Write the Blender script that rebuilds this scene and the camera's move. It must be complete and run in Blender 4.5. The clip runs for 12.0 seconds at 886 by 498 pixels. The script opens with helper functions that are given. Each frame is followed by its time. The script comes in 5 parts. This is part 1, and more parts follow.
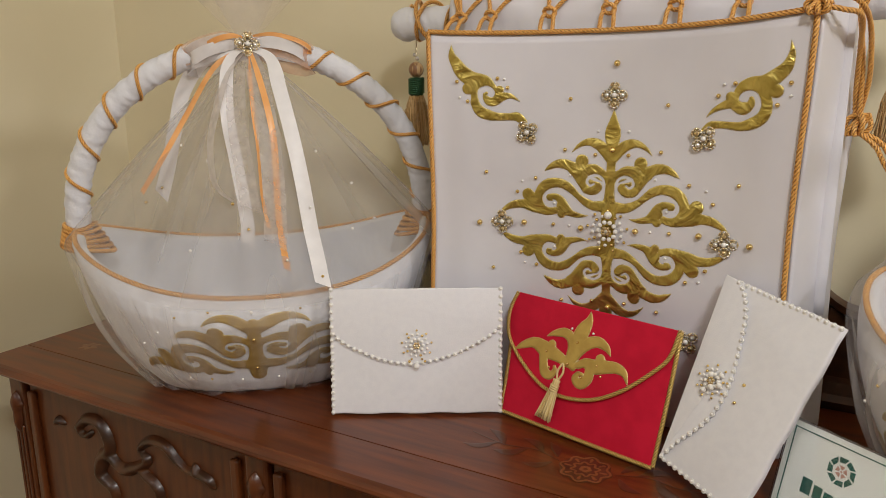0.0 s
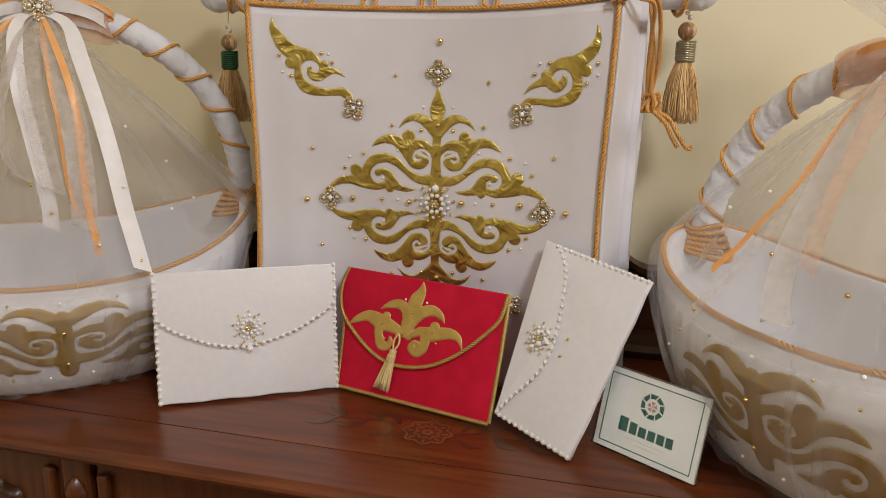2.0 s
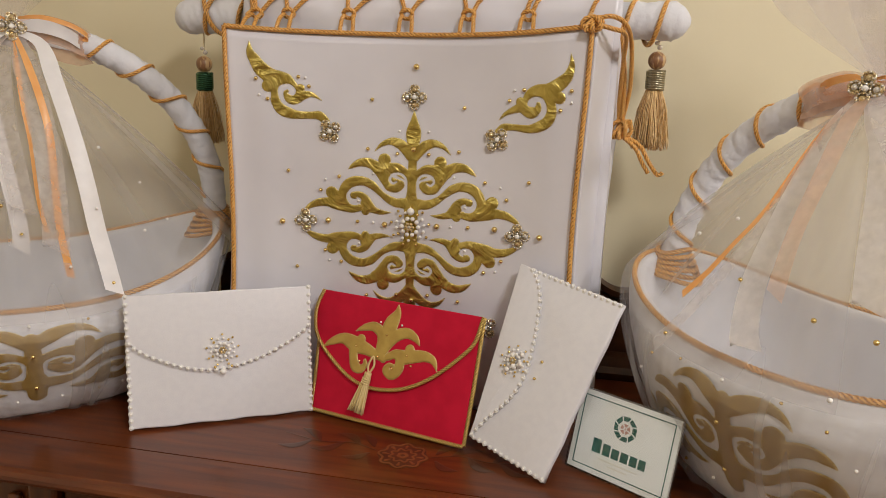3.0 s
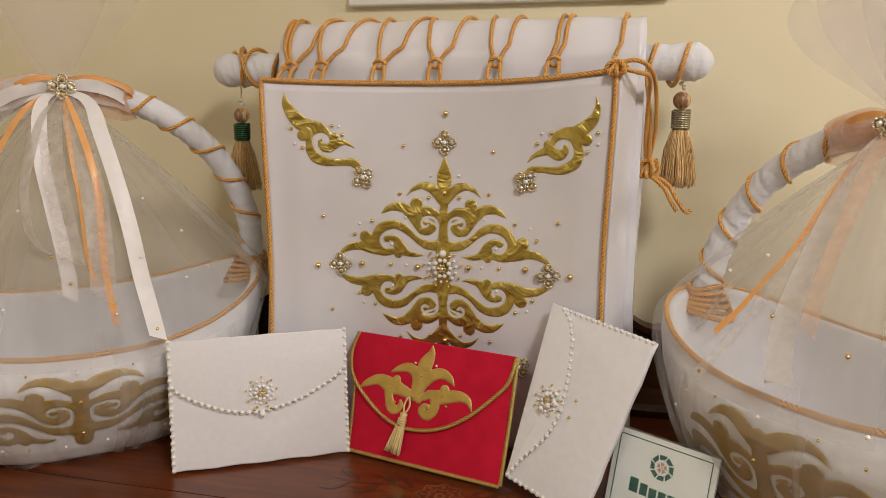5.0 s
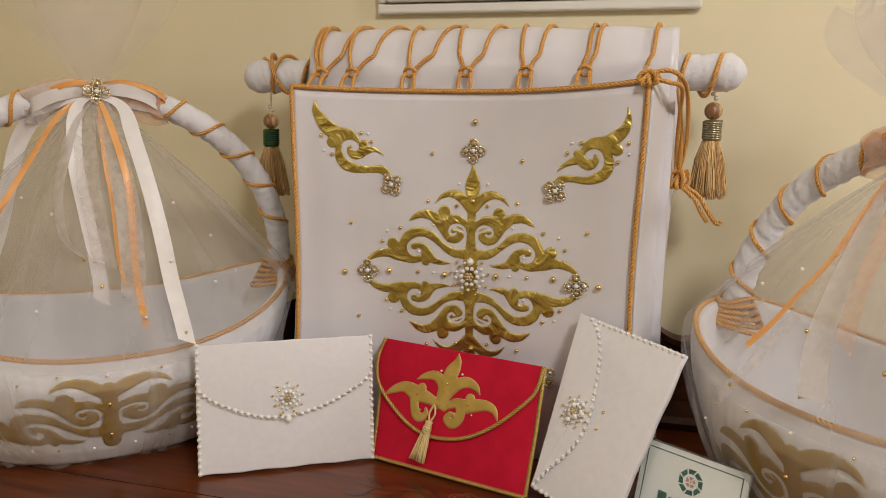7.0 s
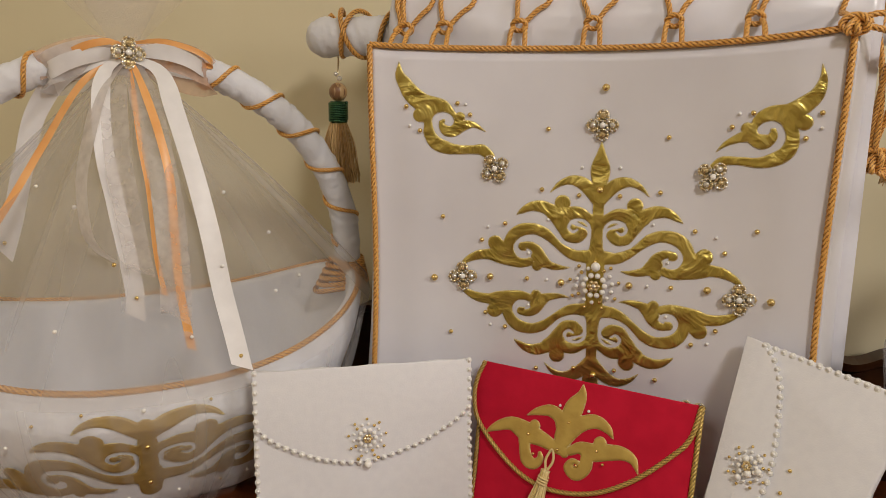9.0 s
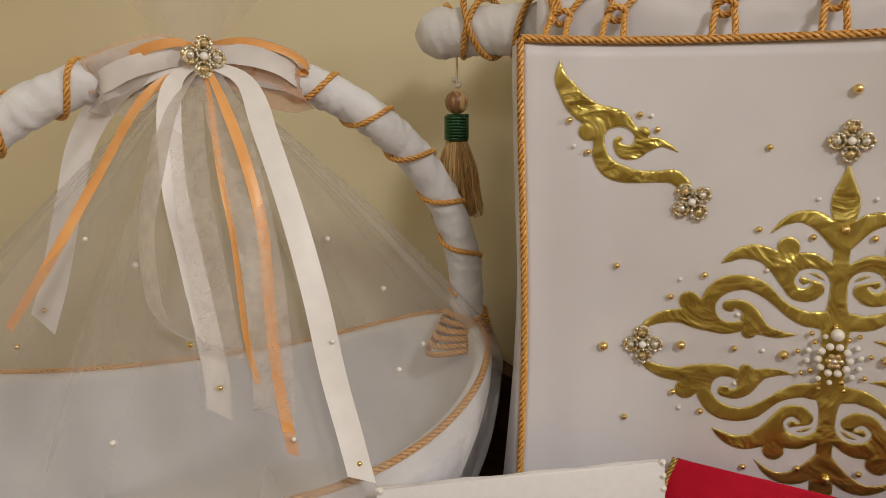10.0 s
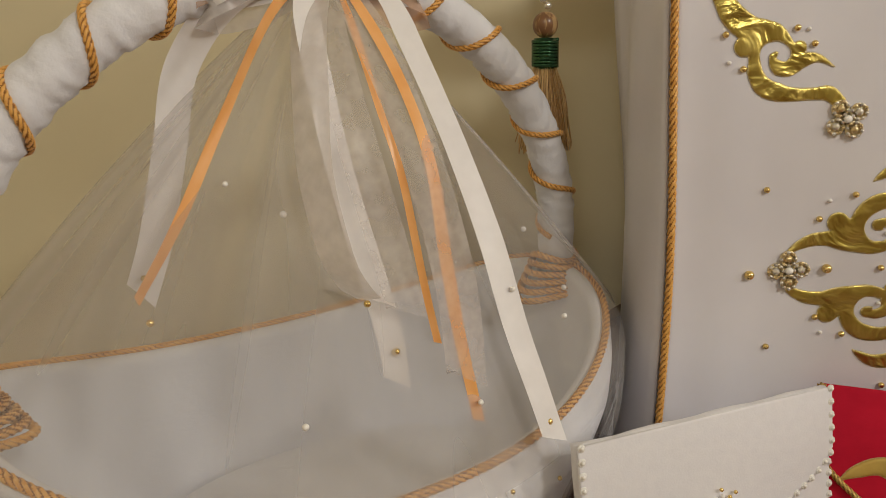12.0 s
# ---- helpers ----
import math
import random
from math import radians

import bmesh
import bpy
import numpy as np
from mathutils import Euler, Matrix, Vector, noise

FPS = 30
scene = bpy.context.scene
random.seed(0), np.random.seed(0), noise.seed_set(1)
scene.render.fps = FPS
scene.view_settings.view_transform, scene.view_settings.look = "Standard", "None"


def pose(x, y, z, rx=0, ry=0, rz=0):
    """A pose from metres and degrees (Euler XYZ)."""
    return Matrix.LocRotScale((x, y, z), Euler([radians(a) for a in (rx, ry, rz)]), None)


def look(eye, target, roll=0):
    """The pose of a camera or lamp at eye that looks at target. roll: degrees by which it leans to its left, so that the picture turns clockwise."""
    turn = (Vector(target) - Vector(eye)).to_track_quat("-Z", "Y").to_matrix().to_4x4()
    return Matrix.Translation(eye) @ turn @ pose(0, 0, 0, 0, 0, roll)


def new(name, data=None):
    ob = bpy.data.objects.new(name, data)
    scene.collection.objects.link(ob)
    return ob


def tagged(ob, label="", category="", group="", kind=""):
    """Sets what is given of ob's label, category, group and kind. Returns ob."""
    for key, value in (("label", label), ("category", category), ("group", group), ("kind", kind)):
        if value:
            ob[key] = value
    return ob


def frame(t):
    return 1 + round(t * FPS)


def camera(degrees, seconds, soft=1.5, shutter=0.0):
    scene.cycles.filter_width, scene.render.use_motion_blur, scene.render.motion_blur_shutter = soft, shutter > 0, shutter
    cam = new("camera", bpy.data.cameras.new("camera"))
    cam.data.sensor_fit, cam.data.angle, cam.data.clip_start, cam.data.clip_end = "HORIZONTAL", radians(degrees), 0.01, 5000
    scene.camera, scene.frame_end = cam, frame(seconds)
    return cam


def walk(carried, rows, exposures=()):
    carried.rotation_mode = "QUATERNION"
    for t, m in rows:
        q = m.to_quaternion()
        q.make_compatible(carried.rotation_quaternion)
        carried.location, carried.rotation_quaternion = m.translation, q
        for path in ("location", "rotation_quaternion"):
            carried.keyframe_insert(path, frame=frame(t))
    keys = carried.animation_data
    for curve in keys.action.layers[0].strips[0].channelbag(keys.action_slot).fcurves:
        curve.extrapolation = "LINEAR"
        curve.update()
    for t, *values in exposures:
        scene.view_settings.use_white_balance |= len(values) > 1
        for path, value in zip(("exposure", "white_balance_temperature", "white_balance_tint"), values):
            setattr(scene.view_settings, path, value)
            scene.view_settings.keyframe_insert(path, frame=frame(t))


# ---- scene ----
cam = camera(61.1, 12.0, soft=0.65)
PATH = [
    (0, (0.024, 0.046, 1.283), (-0.946, 1.735, 0.829), -0.3),
    (0.5, (0.014, 0.05, 1.283), (-0.89, 1.773, 0.818), -0.1),
    (1, (-0.021, 0.034, 1.287), (-0.793, 1.821, 0.831), -0.4),
    (1.5, (-0.031, 0.022, 1.279), (-0.631, 1.872, 0.81), 0.2),
    (2, (-0.025, 0.013, 1.272), (-0.471, 1.9, 0.783), 1.3),
    (2.5, (-0.013, 0.01, 1.278), (-0.383, 1.919, 0.812), 1.8),
    (3, (-0.033, 0.005, 1.28), (-0.4, 1.921, 0.84), 2.1),
    (3.5, (-0.049, 0.001, 1.282), (-0.462, 1.911, 0.854), 2.2),
    (5.5, (-0.028, -0.014, 1.292), (-0.483, 1.904, 0.955), 0.3),
    (6, (-0.031, -0.012, 1.292), (-0.491, 1.904, 0.951), 0.3),
    (6.5, (-0.039, -0.015, 1.293), (-0.52, 1.897, 0.954), 0.6),
    (8.5, (-0.115, 0.034, 1.296), (-0.655, 1.932, 0.97), 2.1),
    (9, (-0.186, 0.169, 1.275), (-0.772, 2.044, 0.898), 0.7),
    (9.5, (-0.266, 0.316, 1.287), (-0.872, 2.179, 0.887), -1.4),
    (10, (-0.364, 0.336, 1.281), (-1.031, 2.187, 0.92), -0.5),
    (10.5, (-0.436, 0.347, 1.303), (-0.955, 2.253, 0.986), -1.3),
    (11, (-0.531, 0.35, 1.292), (-0.895, 2.288, 0.957), -3.1),
    (11.5, (-0.586, 0.351, 1.285), (-0.921, 2.281, 0.883), -2.8),
    (12, (-0.604, 0.34, 1.257), (-0.899, 2.26, 0.778), -1.5),
]
walk(cam, [(t, look(eye, target, roll)) for t, eye, target, roll in PATH],
     exposures=((0, -0.05, 6250, 10), (2.5, -0.07, 6350, 12.5), (5.5, -0.09, 6600, 12.5), (9.5, -0.18, 6620, 11), (12, -0.24, 6760, 8.5)))


# ---------- light ----------
world = bpy.data.worlds.new("room_world")
scene.world = world
world.use_nodes = True
world.node_tree.nodes["Background"].inputs[0].default_value = (0.9, 0.88, 0.85, 1)
world.node_tree.nodes["Background"].inputs[1].default_value = 0.01


def area_lamp(name, place, aim, size, watts, colour):
    data = bpy.data.lights.new(name, "AREA")
    data.shape, data.size, data.energy, data.color = "DISK", size, watts, colour
    ob = new(name, data)
    ob.matrix_world = look(place, aim)
    return ob


area_lamp("ceiling_lamp_light", (0.80, -0.55, 2.50), (0.35, 0.3, 0.0), 0.40, 24, (1.0, 0.965, 0.915))
area_lamp("room_lamp_light", (-0.9, -1.5, 2.55), (-0.7, -0.6, 0.0), 0.7, 8.5, (1.0, 0.965, 0.93))
area_lamp("side_lamp_light", (2.25, 0.25, 2.05), (0.2, 0.9, 1.0), 0.35, 18, (1.0, 0.965, 0.93))

# ---------- materials ----------


def mat(name, base, rough=0.6, metal=0.0, second=None, scale=60.0, detail=6.0, mix=(0.35, 0.65), bump=0.0, bump_scale=400.0,
        bump_dist=0.001, coat=0.0, sheen=0.0, stretch=(1, 1, 1), rough2=None, spec=0.5):
    m = bpy.data.materials.new(name)
    m.use_nodes = True
    nt = m.node_tree
    b = nt.nodes["Principled BSDF"]
    tc = nt.nodes.new("ShaderNodeTexCoord")
    mp = nt.nodes.new("ShaderNodeMapping")
    mp.inputs["Scale"].default_value = stretch
    nt.links.new(tc.outputs["Object"], mp.inputs[0])
    n = nt.nodes.new("ShaderNodeTexNoise")
    n.inputs["Scale"].default_value, n.inputs["Detail"].default_value = scale, detail
    nt.links.new(mp.outputs[0], n.inputs["Vector"])
    ramp = nt.nodes.new("ShaderNodeValToRGB")
    ramp.color_ramp.elements[0].position, ramp.color_ramp.elements[1].position = mix
    ramp.color_ramp.elements[0].color = (*base, 1)
    ramp.color_ramp.elements[1].color = (*(second or tuple(min(1, c * 1.08) for c in base)), 1)
    nt.links.new(n.outputs[0], ramp.inputs[0])
    nt.links.new(ramp.outputs[0], b.inputs["Base Color"])
    b.inputs["Roughness"].default_value, b.inputs["Metallic"].default_value = rough, metal
    b.inputs["Specular IOR Level"].default_value = spec
    b.inputs["Coat Weight"].default_value, b.inputs["Coat Roughness"].default_value = coat, 0.12
    if sheen:
        b.inputs["Sheen Weight"].default_value, b.inputs["Sheen Roughness"].default_value = sheen, 0.4
    if rough2 is not None:
        r = nt.nodes.new("ShaderNodeMapRange")
        r.inputs["To Min"].default_value, r.inputs["To Max"].default_value = rough, rough2
        nt.links.new(n.outputs[0], r.inputs[0])
        nt.links.new(r.outputs[0], b.inputs["Roughness"])
    if bump:
        n2 = nt.nodes.new("ShaderNodeTexNoise")
        n2.inputs["Scale"].default_value, n2.inputs["Detail"].default_value = bump_scale, 4
        nt.links.new(mp.outputs[0], n2.inputs["Vector"])
        bp = nt.nodes.new("ShaderNodeBump")
        bp.inputs["Strength"].default_value, bp.inputs["Distance"].default_value = bump, bump_dist
        nt.links.new(n2.outputs[0], bp.inputs["Height"])
        nt.links.new(bp.outputs[0], b.inputs["Normal"])
    return m


def sheer(name, colour, low, high, scale=30.0, stretch=(1, 1, 1), gloss=0.0):
    """Thin see-through cloth: threads over gaps, denser and thinner by patches."""
    m = bpy.data.materials.new(name)
    m.use_nodes = True
    nt = m.node_tree
    out = nt.nodes["Material Output"]
    b = nt.nodes["Principled BSDF"]
    b.inputs["Base Color"].default_value, b.inputs["Roughness"].default_value = (*colour, 1), 0.6 if not gloss else 0.3
    tl = nt.nodes.new("ShaderNodeBsdfTranslucent")
    tl.inputs[0].default_value = (*colour, 1)
    half = nt.nodes.new("ShaderNodeMixShader")
    half.inputs[0].default_value = 0.4
    nt.links.new(b.outputs[0], half.inputs[1])
    nt.links.new(tl.outputs[0], half.inputs[2])
    tr = nt.nodes.new("ShaderNodeBsdfTransparent")
    tc = nt.nodes.new("ShaderNodeTexCoord")
    mp = nt.nodes.new("ShaderNodeMapping")
    mp.inputs["Scale"].default_value = stretch
    nt.links.new(tc.outputs["UV" if stretch != (1, 1, 1) else "Object"], mp.inputs[0])
    n = nt.nodes.new("ShaderNodeTexNoise")
    n.inputs["Scale"].default_value, n.inputs["Detail"].default_value = scale, 1.0 if stretch != (1, 1, 1) else 4
    nt.links.new(mp.outputs[0], n.inputs["Vector"])
    r = nt.nodes.new("ShaderNodeMapRange")
    r.inputs["From Min"].default_value, r.inputs["From Max"].default_value = 0.3, 0.7
    r.inputs["To Min"].default_value, r.inputs["To Max"].default_value = low, high
    nt.links.new(n.outputs[0], r.inputs[0])
    mx = nt.nodes.new("ShaderNodeMixShader")
    nt.links.new(r.outputs[0], mx.inputs[0])
    nt.links.new(tr.outputs[0], mx.inputs[1])
    nt.links.new(half.outputs[0], mx.inputs[2])
    nt.links.new(mx.outputs[0], out.inputs[0])
    return m


WALL = mat("cream_wall_paint", (0.79, 0.71, 0.50), 0.7, second=(0.83, 0.75, 0.54), scale=3, bump=0.12, bump_scale=260, bump_dist=0.0008)
CEIL = mat("white_ceiling_paint", (0.78, 0.76, 0.70), 0.8, scale=4)
FLOOR = mat("parquet_wood", (0.20, 0.10, 0.05), 0.4, second=(0.28, 0.15, 0.08), scale=6, stretch=(1, 8, 1))
WOOD = mat("polished_cherry_wood", (0.082, 0.016, 0.0030), 0.27, second=(0.165, 0.039, 0.0068), scale=7, detail=8, stretch=(0.9, 11, 11), coat=0.22,
           bump=0.05, bump_scale=60, rough2=0.42)
WOODV = mat("cherry_wood_upright_grain", (0.066, 0.015, 0.0030), 0.38, second=(0.125, 0.034, 0.0066), scale=7, detail=8, stretch=(11, 11, 0.9), coat=0.15,
            bump=0.05, bump_scale=60)
WOODD = mat("dark_carved_wood", (0.028, 0.009, 0.003), 0.36, second=(0.075, 0.024, 0.007), scale=30, coat=0.1, bump=0.1, bump_scale=120)
INLAY = mat("light_veneer_inlay", (0.17, 0.058, 0.018), 0.3, second=(0.22, 0.08, 0.026), scale=40, coat=0.4)
INLAYD = mat("dark_veneer_inlay", (0.065, 0.021, 0.008), 0.3, second=(0.10, 0.034, 0.013), scale=40, coat=0.4)
SATIN = mat("white_satin_cloth", (0.725, 0.712, 0.765), 0.31, second=(0.775, 0.762, 0.81), scale=9, bump=0.10, bump_scale=900, bump_dist=0.0004, sheen=0.2, spec=0.55)
FELT = mat("white_cotton_cloth", (0.725, 0.73, 0.775), 0.85, second=(0.78, 0.785, 0.825), scale=14, bump=0.5, bump_scale=160, bump_dist=0.0018, sheen=0.3)
LINEN = mat("white_velour_cloth", (0.79, 0.785, 0.82), 0.8, second=(0.82, 0.815, 0.845), scale=120, bump=0.25, bump_scale=650, bump_dist=0.0006, sheen=0.4)
RED = mat("crimson_velvet", (0.54, 0.003, 0.030), 0.75, second=(0.62, 0.006, 0.038), scale=40, bump=0.2, bump_scale=800, bump_dist=0.0005, sheen=0.15, spec=0.25)
FOIL = mat("gold_lame_foil", (0.50, 0.39, 0.095), 0.27, metal=0.86, second=(0.62, 0.49, 0.14), scale=60, bump=1.0, bump_scale=26, bump_dist=0.0068, rough2=0.40)
[n for n in FOIL.node_tree.nodes if n.type == "TEX_NOISE"][1].inputs["Detail"].default_value = 2.6
[n for n in FOIL.node_tree.nodes if n.type == "TEX_NOISE"][1].inputs["Distortion"].default_value = 1.4
FOILD = mat("matt_gold_applique", (0.48, 0.32, 0.075), 0.45, metal=0.4, second=(0.57, 0.40, 0.10), scale=60, bump=0.3, bump_scale=90, bump_dist=0.002)
BRONZE = mat("bronze_gold_applique", (0.33, 0.215, 0.062), 0.5, metal=0.2, second=(0.41, 0.28, 0.09), scale=60, bump=0.3, bump_scale=90, bump_dist=0.002)
STITCH = mat("gold_stitching", (0.50, 0.39, 0.14), 0.4, metal=0.6, second=(0.80, 0.70, 0.40), scale=900, bump=0.8, bump_scale=1500, bump_dist=0.001)
CORD = mat("orange_gold_cord", (0.70, 0.32, 0.055), 0.30, second=(0.86, 0.49, 0.14), scale=300, sheen=0.3, bump=0.4, bump_scale=1400, bump_dist=0.0004)
# darker cord colours: the shade between strands, painted onto the groove faces
CORD_SHADE = mat("cord_core_thread", (0.23, 0.082, 0.012), 0.6, second=(0.30, 0.12, 0.020), scale=300)
CORDG_SHADE = mat("gold_cord_groove_shade", (0.17, 0.10, 0.02), 0.55, second=(0.24, 0.15, 0.04), scale=300)
CORDG = mat("yellow_gold_cord", (0.50, 0.33, 0.08), 0.36, metal=0.4, second=(0.68, 0.48, 0.15), scale=400, bump=0.4, bump_scale=1400, bump_dist=0.0004)
SILK = mat("straw_gold_silk", (0.50, 0.27, 0.08), 0.42, second=(0.70, 0.46, 0.18), scale=500, sheen=0.3, stretch=(1, 1, 0.05))
SILKY = mat("pale_gold_silk", (0.62, 0.44, 0.15), 0.38, second=(0.80, 0.62, 0.28), scale=500, sheen=0.3, stretch=(1, 1, 0.05))
for _m, _hi in ((SILK, (0.95, 0.70, 0.34)), (SILKY, (0.90, 0.74, 0.40))):
    _nt = _m.node_tree
    _g = _nt.nodes.new("ShaderNodeNewGeometry")
    _r = [n for n in _nt.nodes if n.type == "VALTORGB"][0]
    _r.color_ramp.elements[0].position, _r.color_ramp.elements[1].position = 0.0, 1.0
    _r.color_ramp.elements[1].color = (*_hi, 1)
    _nt.links.new(_g.outputs["Random Per Island"], _r.inputs[0])
PEARL = mat("pearl", (0.90, 0.875, 0.83), 0.34, second=(0.94, 0.92, 0.885), scale=20, coat=0.25)
GOLD = mat("gold_bead", (0.78, 0.57, 0.20), 0.26, metal=0.9, second=(0.84, 0.64, 0.27), scale=50)
SILVER = mat("antique_gold_setting", (0.62, 0.52, 0.34), 0.34, metal=0.85, second=(0.74, 0.65, 0.46), scale=200, bump=0.3, bump_scale=800)
CRYSTALA = mat("amber_rhinestone", (0.70, 0.54, 0.27), 0.14, metal=0.7, second=(0.80, 0.66, 0.40), scale=500)
CRYSTALD = mat("smoky_rhinestone", (0.46, 0.44, 0.40), 0.12, metal=0.5, second=(0.68, 0.66, 0.60), scale=500)
CRYSTAL = mat("clear_rhinestone", (0.74, 0.72, 0.66), 0.12, metal=0.6, second=(0.95, 0.93, 0.88), scale=500)
LACE = mat("white_lace", (0.80, 0.79, 0.76), 0.8, second=(0.86, 0.85, 0.82), scale=300, bump=0.6, bump_scale=900, bump_dist=0.001)
RIBW = mat("white_satin_ribbon", (0.80, 0.78, 0.78), 0.4, second=(0.85, 0.83, 0.83), scale=60, sheen=0.2)
RIBO = mat("orange_satin_ribbon", (0.86, 0.40, 0.12), 0.34, second=(0.92, 0.48, 0.18), scale=60, sheen=0.2)
TULLE = sheer("white_tulle", (0.72, 0.69, 0.68), 0.18, 0.42, 1.0, (24, 0.7, 1))
TULLEB = sheer("white_tulle_skirt", (0.80, 0.78, 0.78), 0.03, 0.36, 1.0, (70, 1.6, 1))
TULLEP = sheer("pale_tulle_puff", (0.84, 0.79, 0.81), 0.08, 0.26, 12.0)
TULLEF = sheer("thin_tulle_puff", (0.86, 0.80, 0.83), 0.04, 0.16, 10.0)
ORGANZA = sheer("white_organza_ribbon", (0.86, 0.83, 0.82), 0.50, 0.85, 40.0, gloss=1)
ORGANZAC = sheer("clear_organza_ribbon", (0.88, 0.82, 0.80), 0.18, 0.42, 60.0, gloss=1)
ORGANZAP = sheer("peach_organza_ribbon", (0.88, 0.60, 0.44), 0.35, 0.65, 40.0, gloss=1)
BEADW = mat("striped_wooden_bead", (0.24, 0.115, 0.05), 0.4, second=(0.55, 0.36, 0.17), scale=150, mix=(0.48, 0.56), stretch=(1, 1, 0.06), coat=0.3)
COILG = mat("green_metal_coil", (0.04, 0.11, 0.055), 0.25, metal=0.8, scale=100)
COILY = mat("brass_metal_coil", (0.32, 0.285, 0.19), 0.28, metal=0.9, scale=100)
FRAME = mat("white_frame_paint", (0.76, 0.74, 0.69), 0.45, second=(0.80, 0.78, 0.73), scale=20)
CARD = mat("cream_card", (0.78, 0.78, 0.70), 0.35, second=(0.80, 0.80, 0.73), scale=20, coat=0.5)
INK = mat("dark_green_ink", (0.012, 0.10, 0.075), 0.4)
INKR = mat("rose_brown_ink", (0.45, 0.23, 0.17), 0.5)
INKP = mat("pale_gold_ink", (0.66, 0.62, 0.48), 0.5)

ACRYL = bpy.data.materials.new("clear_acrylic")
ACRYL.use_nodes = True
_b = ACRYL.node_tree.nodes["Principled BSDF"]
_b.inputs["Transmission Weight"].default_value, _b.inputs["Roughness"].default_value, _b.inputs["IOR"].default_value = 1.0, 0.03, 1.45

# ---------- mesh helpers ----------


def mesh_ob(name, verts, faces, material, parent=None, smooth=True, label="", mats=None, index=None):
    me = bpy.data.meshes.new(name)
    me.from_pydata([tuple(v) for v in verts], [], faces)
    for m in (mats or [material]):
        me.materials.append(m)
    if index is not None:
        me.polygons.foreach_set("material_index", index)
    me.polygons.foreach_set("use_smooth", [smooth] * len(me.polygons))
    me.update()
    ob = new(name, me)
    ob.parent = parent
    if label:
        tagged(ob, label)
    return ob


def part(name, bm, material, parent, label="", smooth=False):
    me = bpy.data.meshes.new(name)
    bm.normal_update()
    bm.to_mesh(me)
    bm.free()
    me.materials.append(material)
    me.polygons.foreach_set("use_smooth", [smooth] * len(me.polygons))
    ob = new(name, me)
    ob.parent = parent
    if label:
        tagged(ob, label)
    return ob


def thing(name, m, label, category, group="", kind=""):
    ob = new(name)
    ob.empty_display_size = 0.05
    ob.matrix_world = m
    return tagged(ob, label, category, group, kind)


def box_bm(lo, hi, bevel=0.0, segs=2, bm=None):
    bm = bm or bmesh.new()
    lo, hi = Vector(lo), Vector(hi)
    r = bmesh.ops.create_cube(bm, size=1.0, matrix=Matrix.LocRotScale((lo + hi) / 2, None, hi - lo))
    if bevel:
        edges = list({e for v in r["verts"] for e in v.link_edges})
        bmesh.ops.bevel(bm, geom=edges, offset=bevel, segments=segs, profile=0.5, affect="EDGES")
    return bm


def spline(pts, step=0.002):
    """A smooth line through points of any dimension, sampled evenly."""
    p = np.array(pts, float)
    q = np.vstack([2 * p[0] - p[1], p, 2 * p[-1] - p[-2]])
    out = []
    for i in range(1, len(q) - 2):
        n = max(2, int(np.linalg.norm((q[i + 1] - q[i])[:3]) / step))
        t = np.linspace(0, 1, n, endpoint=False)[:, None]
        a, b, c, d = q[i - 1], q[i], q[i + 1], q[i + 2]
        out.append(0.5 * (2 * b + (c - a) * t + (2 * a - 5 * b + 4 * c - d) * t * t + (3 * b - a - 3 * c + d) * t ** 3))
    out.append(p[-1:])
    return np.vstack(out)


def even(points, step):
    p = np.array(points, float)
    d = np.concatenate([[0], np.cumsum(np.linalg.norm(np.diff(p, axis=0), axis=1))])
    n = max(2, int(d[-1] / step) + 1)
    s = np.linspace(0, d[-1], n)
    return np.stack([np.interp(s, d, p[:, k]) for k in range(3)], 1)


def frames_along(p):
    t = np.gradient(p, axis=0)
    t /= np.linalg.norm(t, axis=1)[:, None] + 1e-12
    up = np.array([0.0, 0.0, 1.0]) if abs(t[0][2]) < 0.9 else np.array([1.0, 0.0, 0.0])
    n0 = up - t[0] * (up @ t[0])
    n = [n0 / np.linalg.norm(n0)]
    for i in range(1, len(p)):
        v = n[-1] - t[i] * (n[-1] @ t[i])
        n.append(v / (np.linalg.norm(v) + 1e-12))
    n = np.array(n)
    return t, n, np.cross(t, n)


def sweep(points, radius, sides=12, lobes=0, pitch=0.013, depth=0.5, caps=True, base=None):
    """Vertices and faces of a tube along a line; with lobes it is laid like twisted cord."""
    p = np.array(points, float)
    t, n, b = frames_along(p)
    s = np.concatenate([[0], np.cumsum(np.linalg.norm(np.diff(p, axis=0), axis=1))])
    r = np.full(len(p), radius) if np.isscalar(radius) else np.array(radius)
    ang = np.linspace(0, 2 * math.pi, sides, endpoint=False)
    rr = r[:, None] * np.ones(sides)[None]
    if lobes:
        ph = s[:, None] / pitch * 2 * math.pi
        rr = rr * (1.06 - depth + depth * np.abs(np.cos(lobes * 0.5 * (ang[None] - ph))))
    v = p[:, None] + n[:, None] * (rr * np.cos(ang))[..., None] + b[:, None] * (rr * np.sin(ang))[..., None]
    verts = v.reshape(-1, 3).tolist()
    off = len(base[0]) if base else 0
    faces = [(off + i * sides + j, off + i * sides + (j + 1) % sides, off + (i + 1) * sides + (j + 1) % sides, off + (i + 1) * sides + j)
             for i in range(len(p) - 1) for j in range(sides)]
    if caps:
        faces.append(tuple(off + j for j in reversed(range(sides))))
        faces.append(tuple(off + (len(p) - 1) * sides + j for j in range(sides)))
    if base:
        base[0].extend(verts)
        base[1].extend(faces)
        return base
    return [verts, faces]


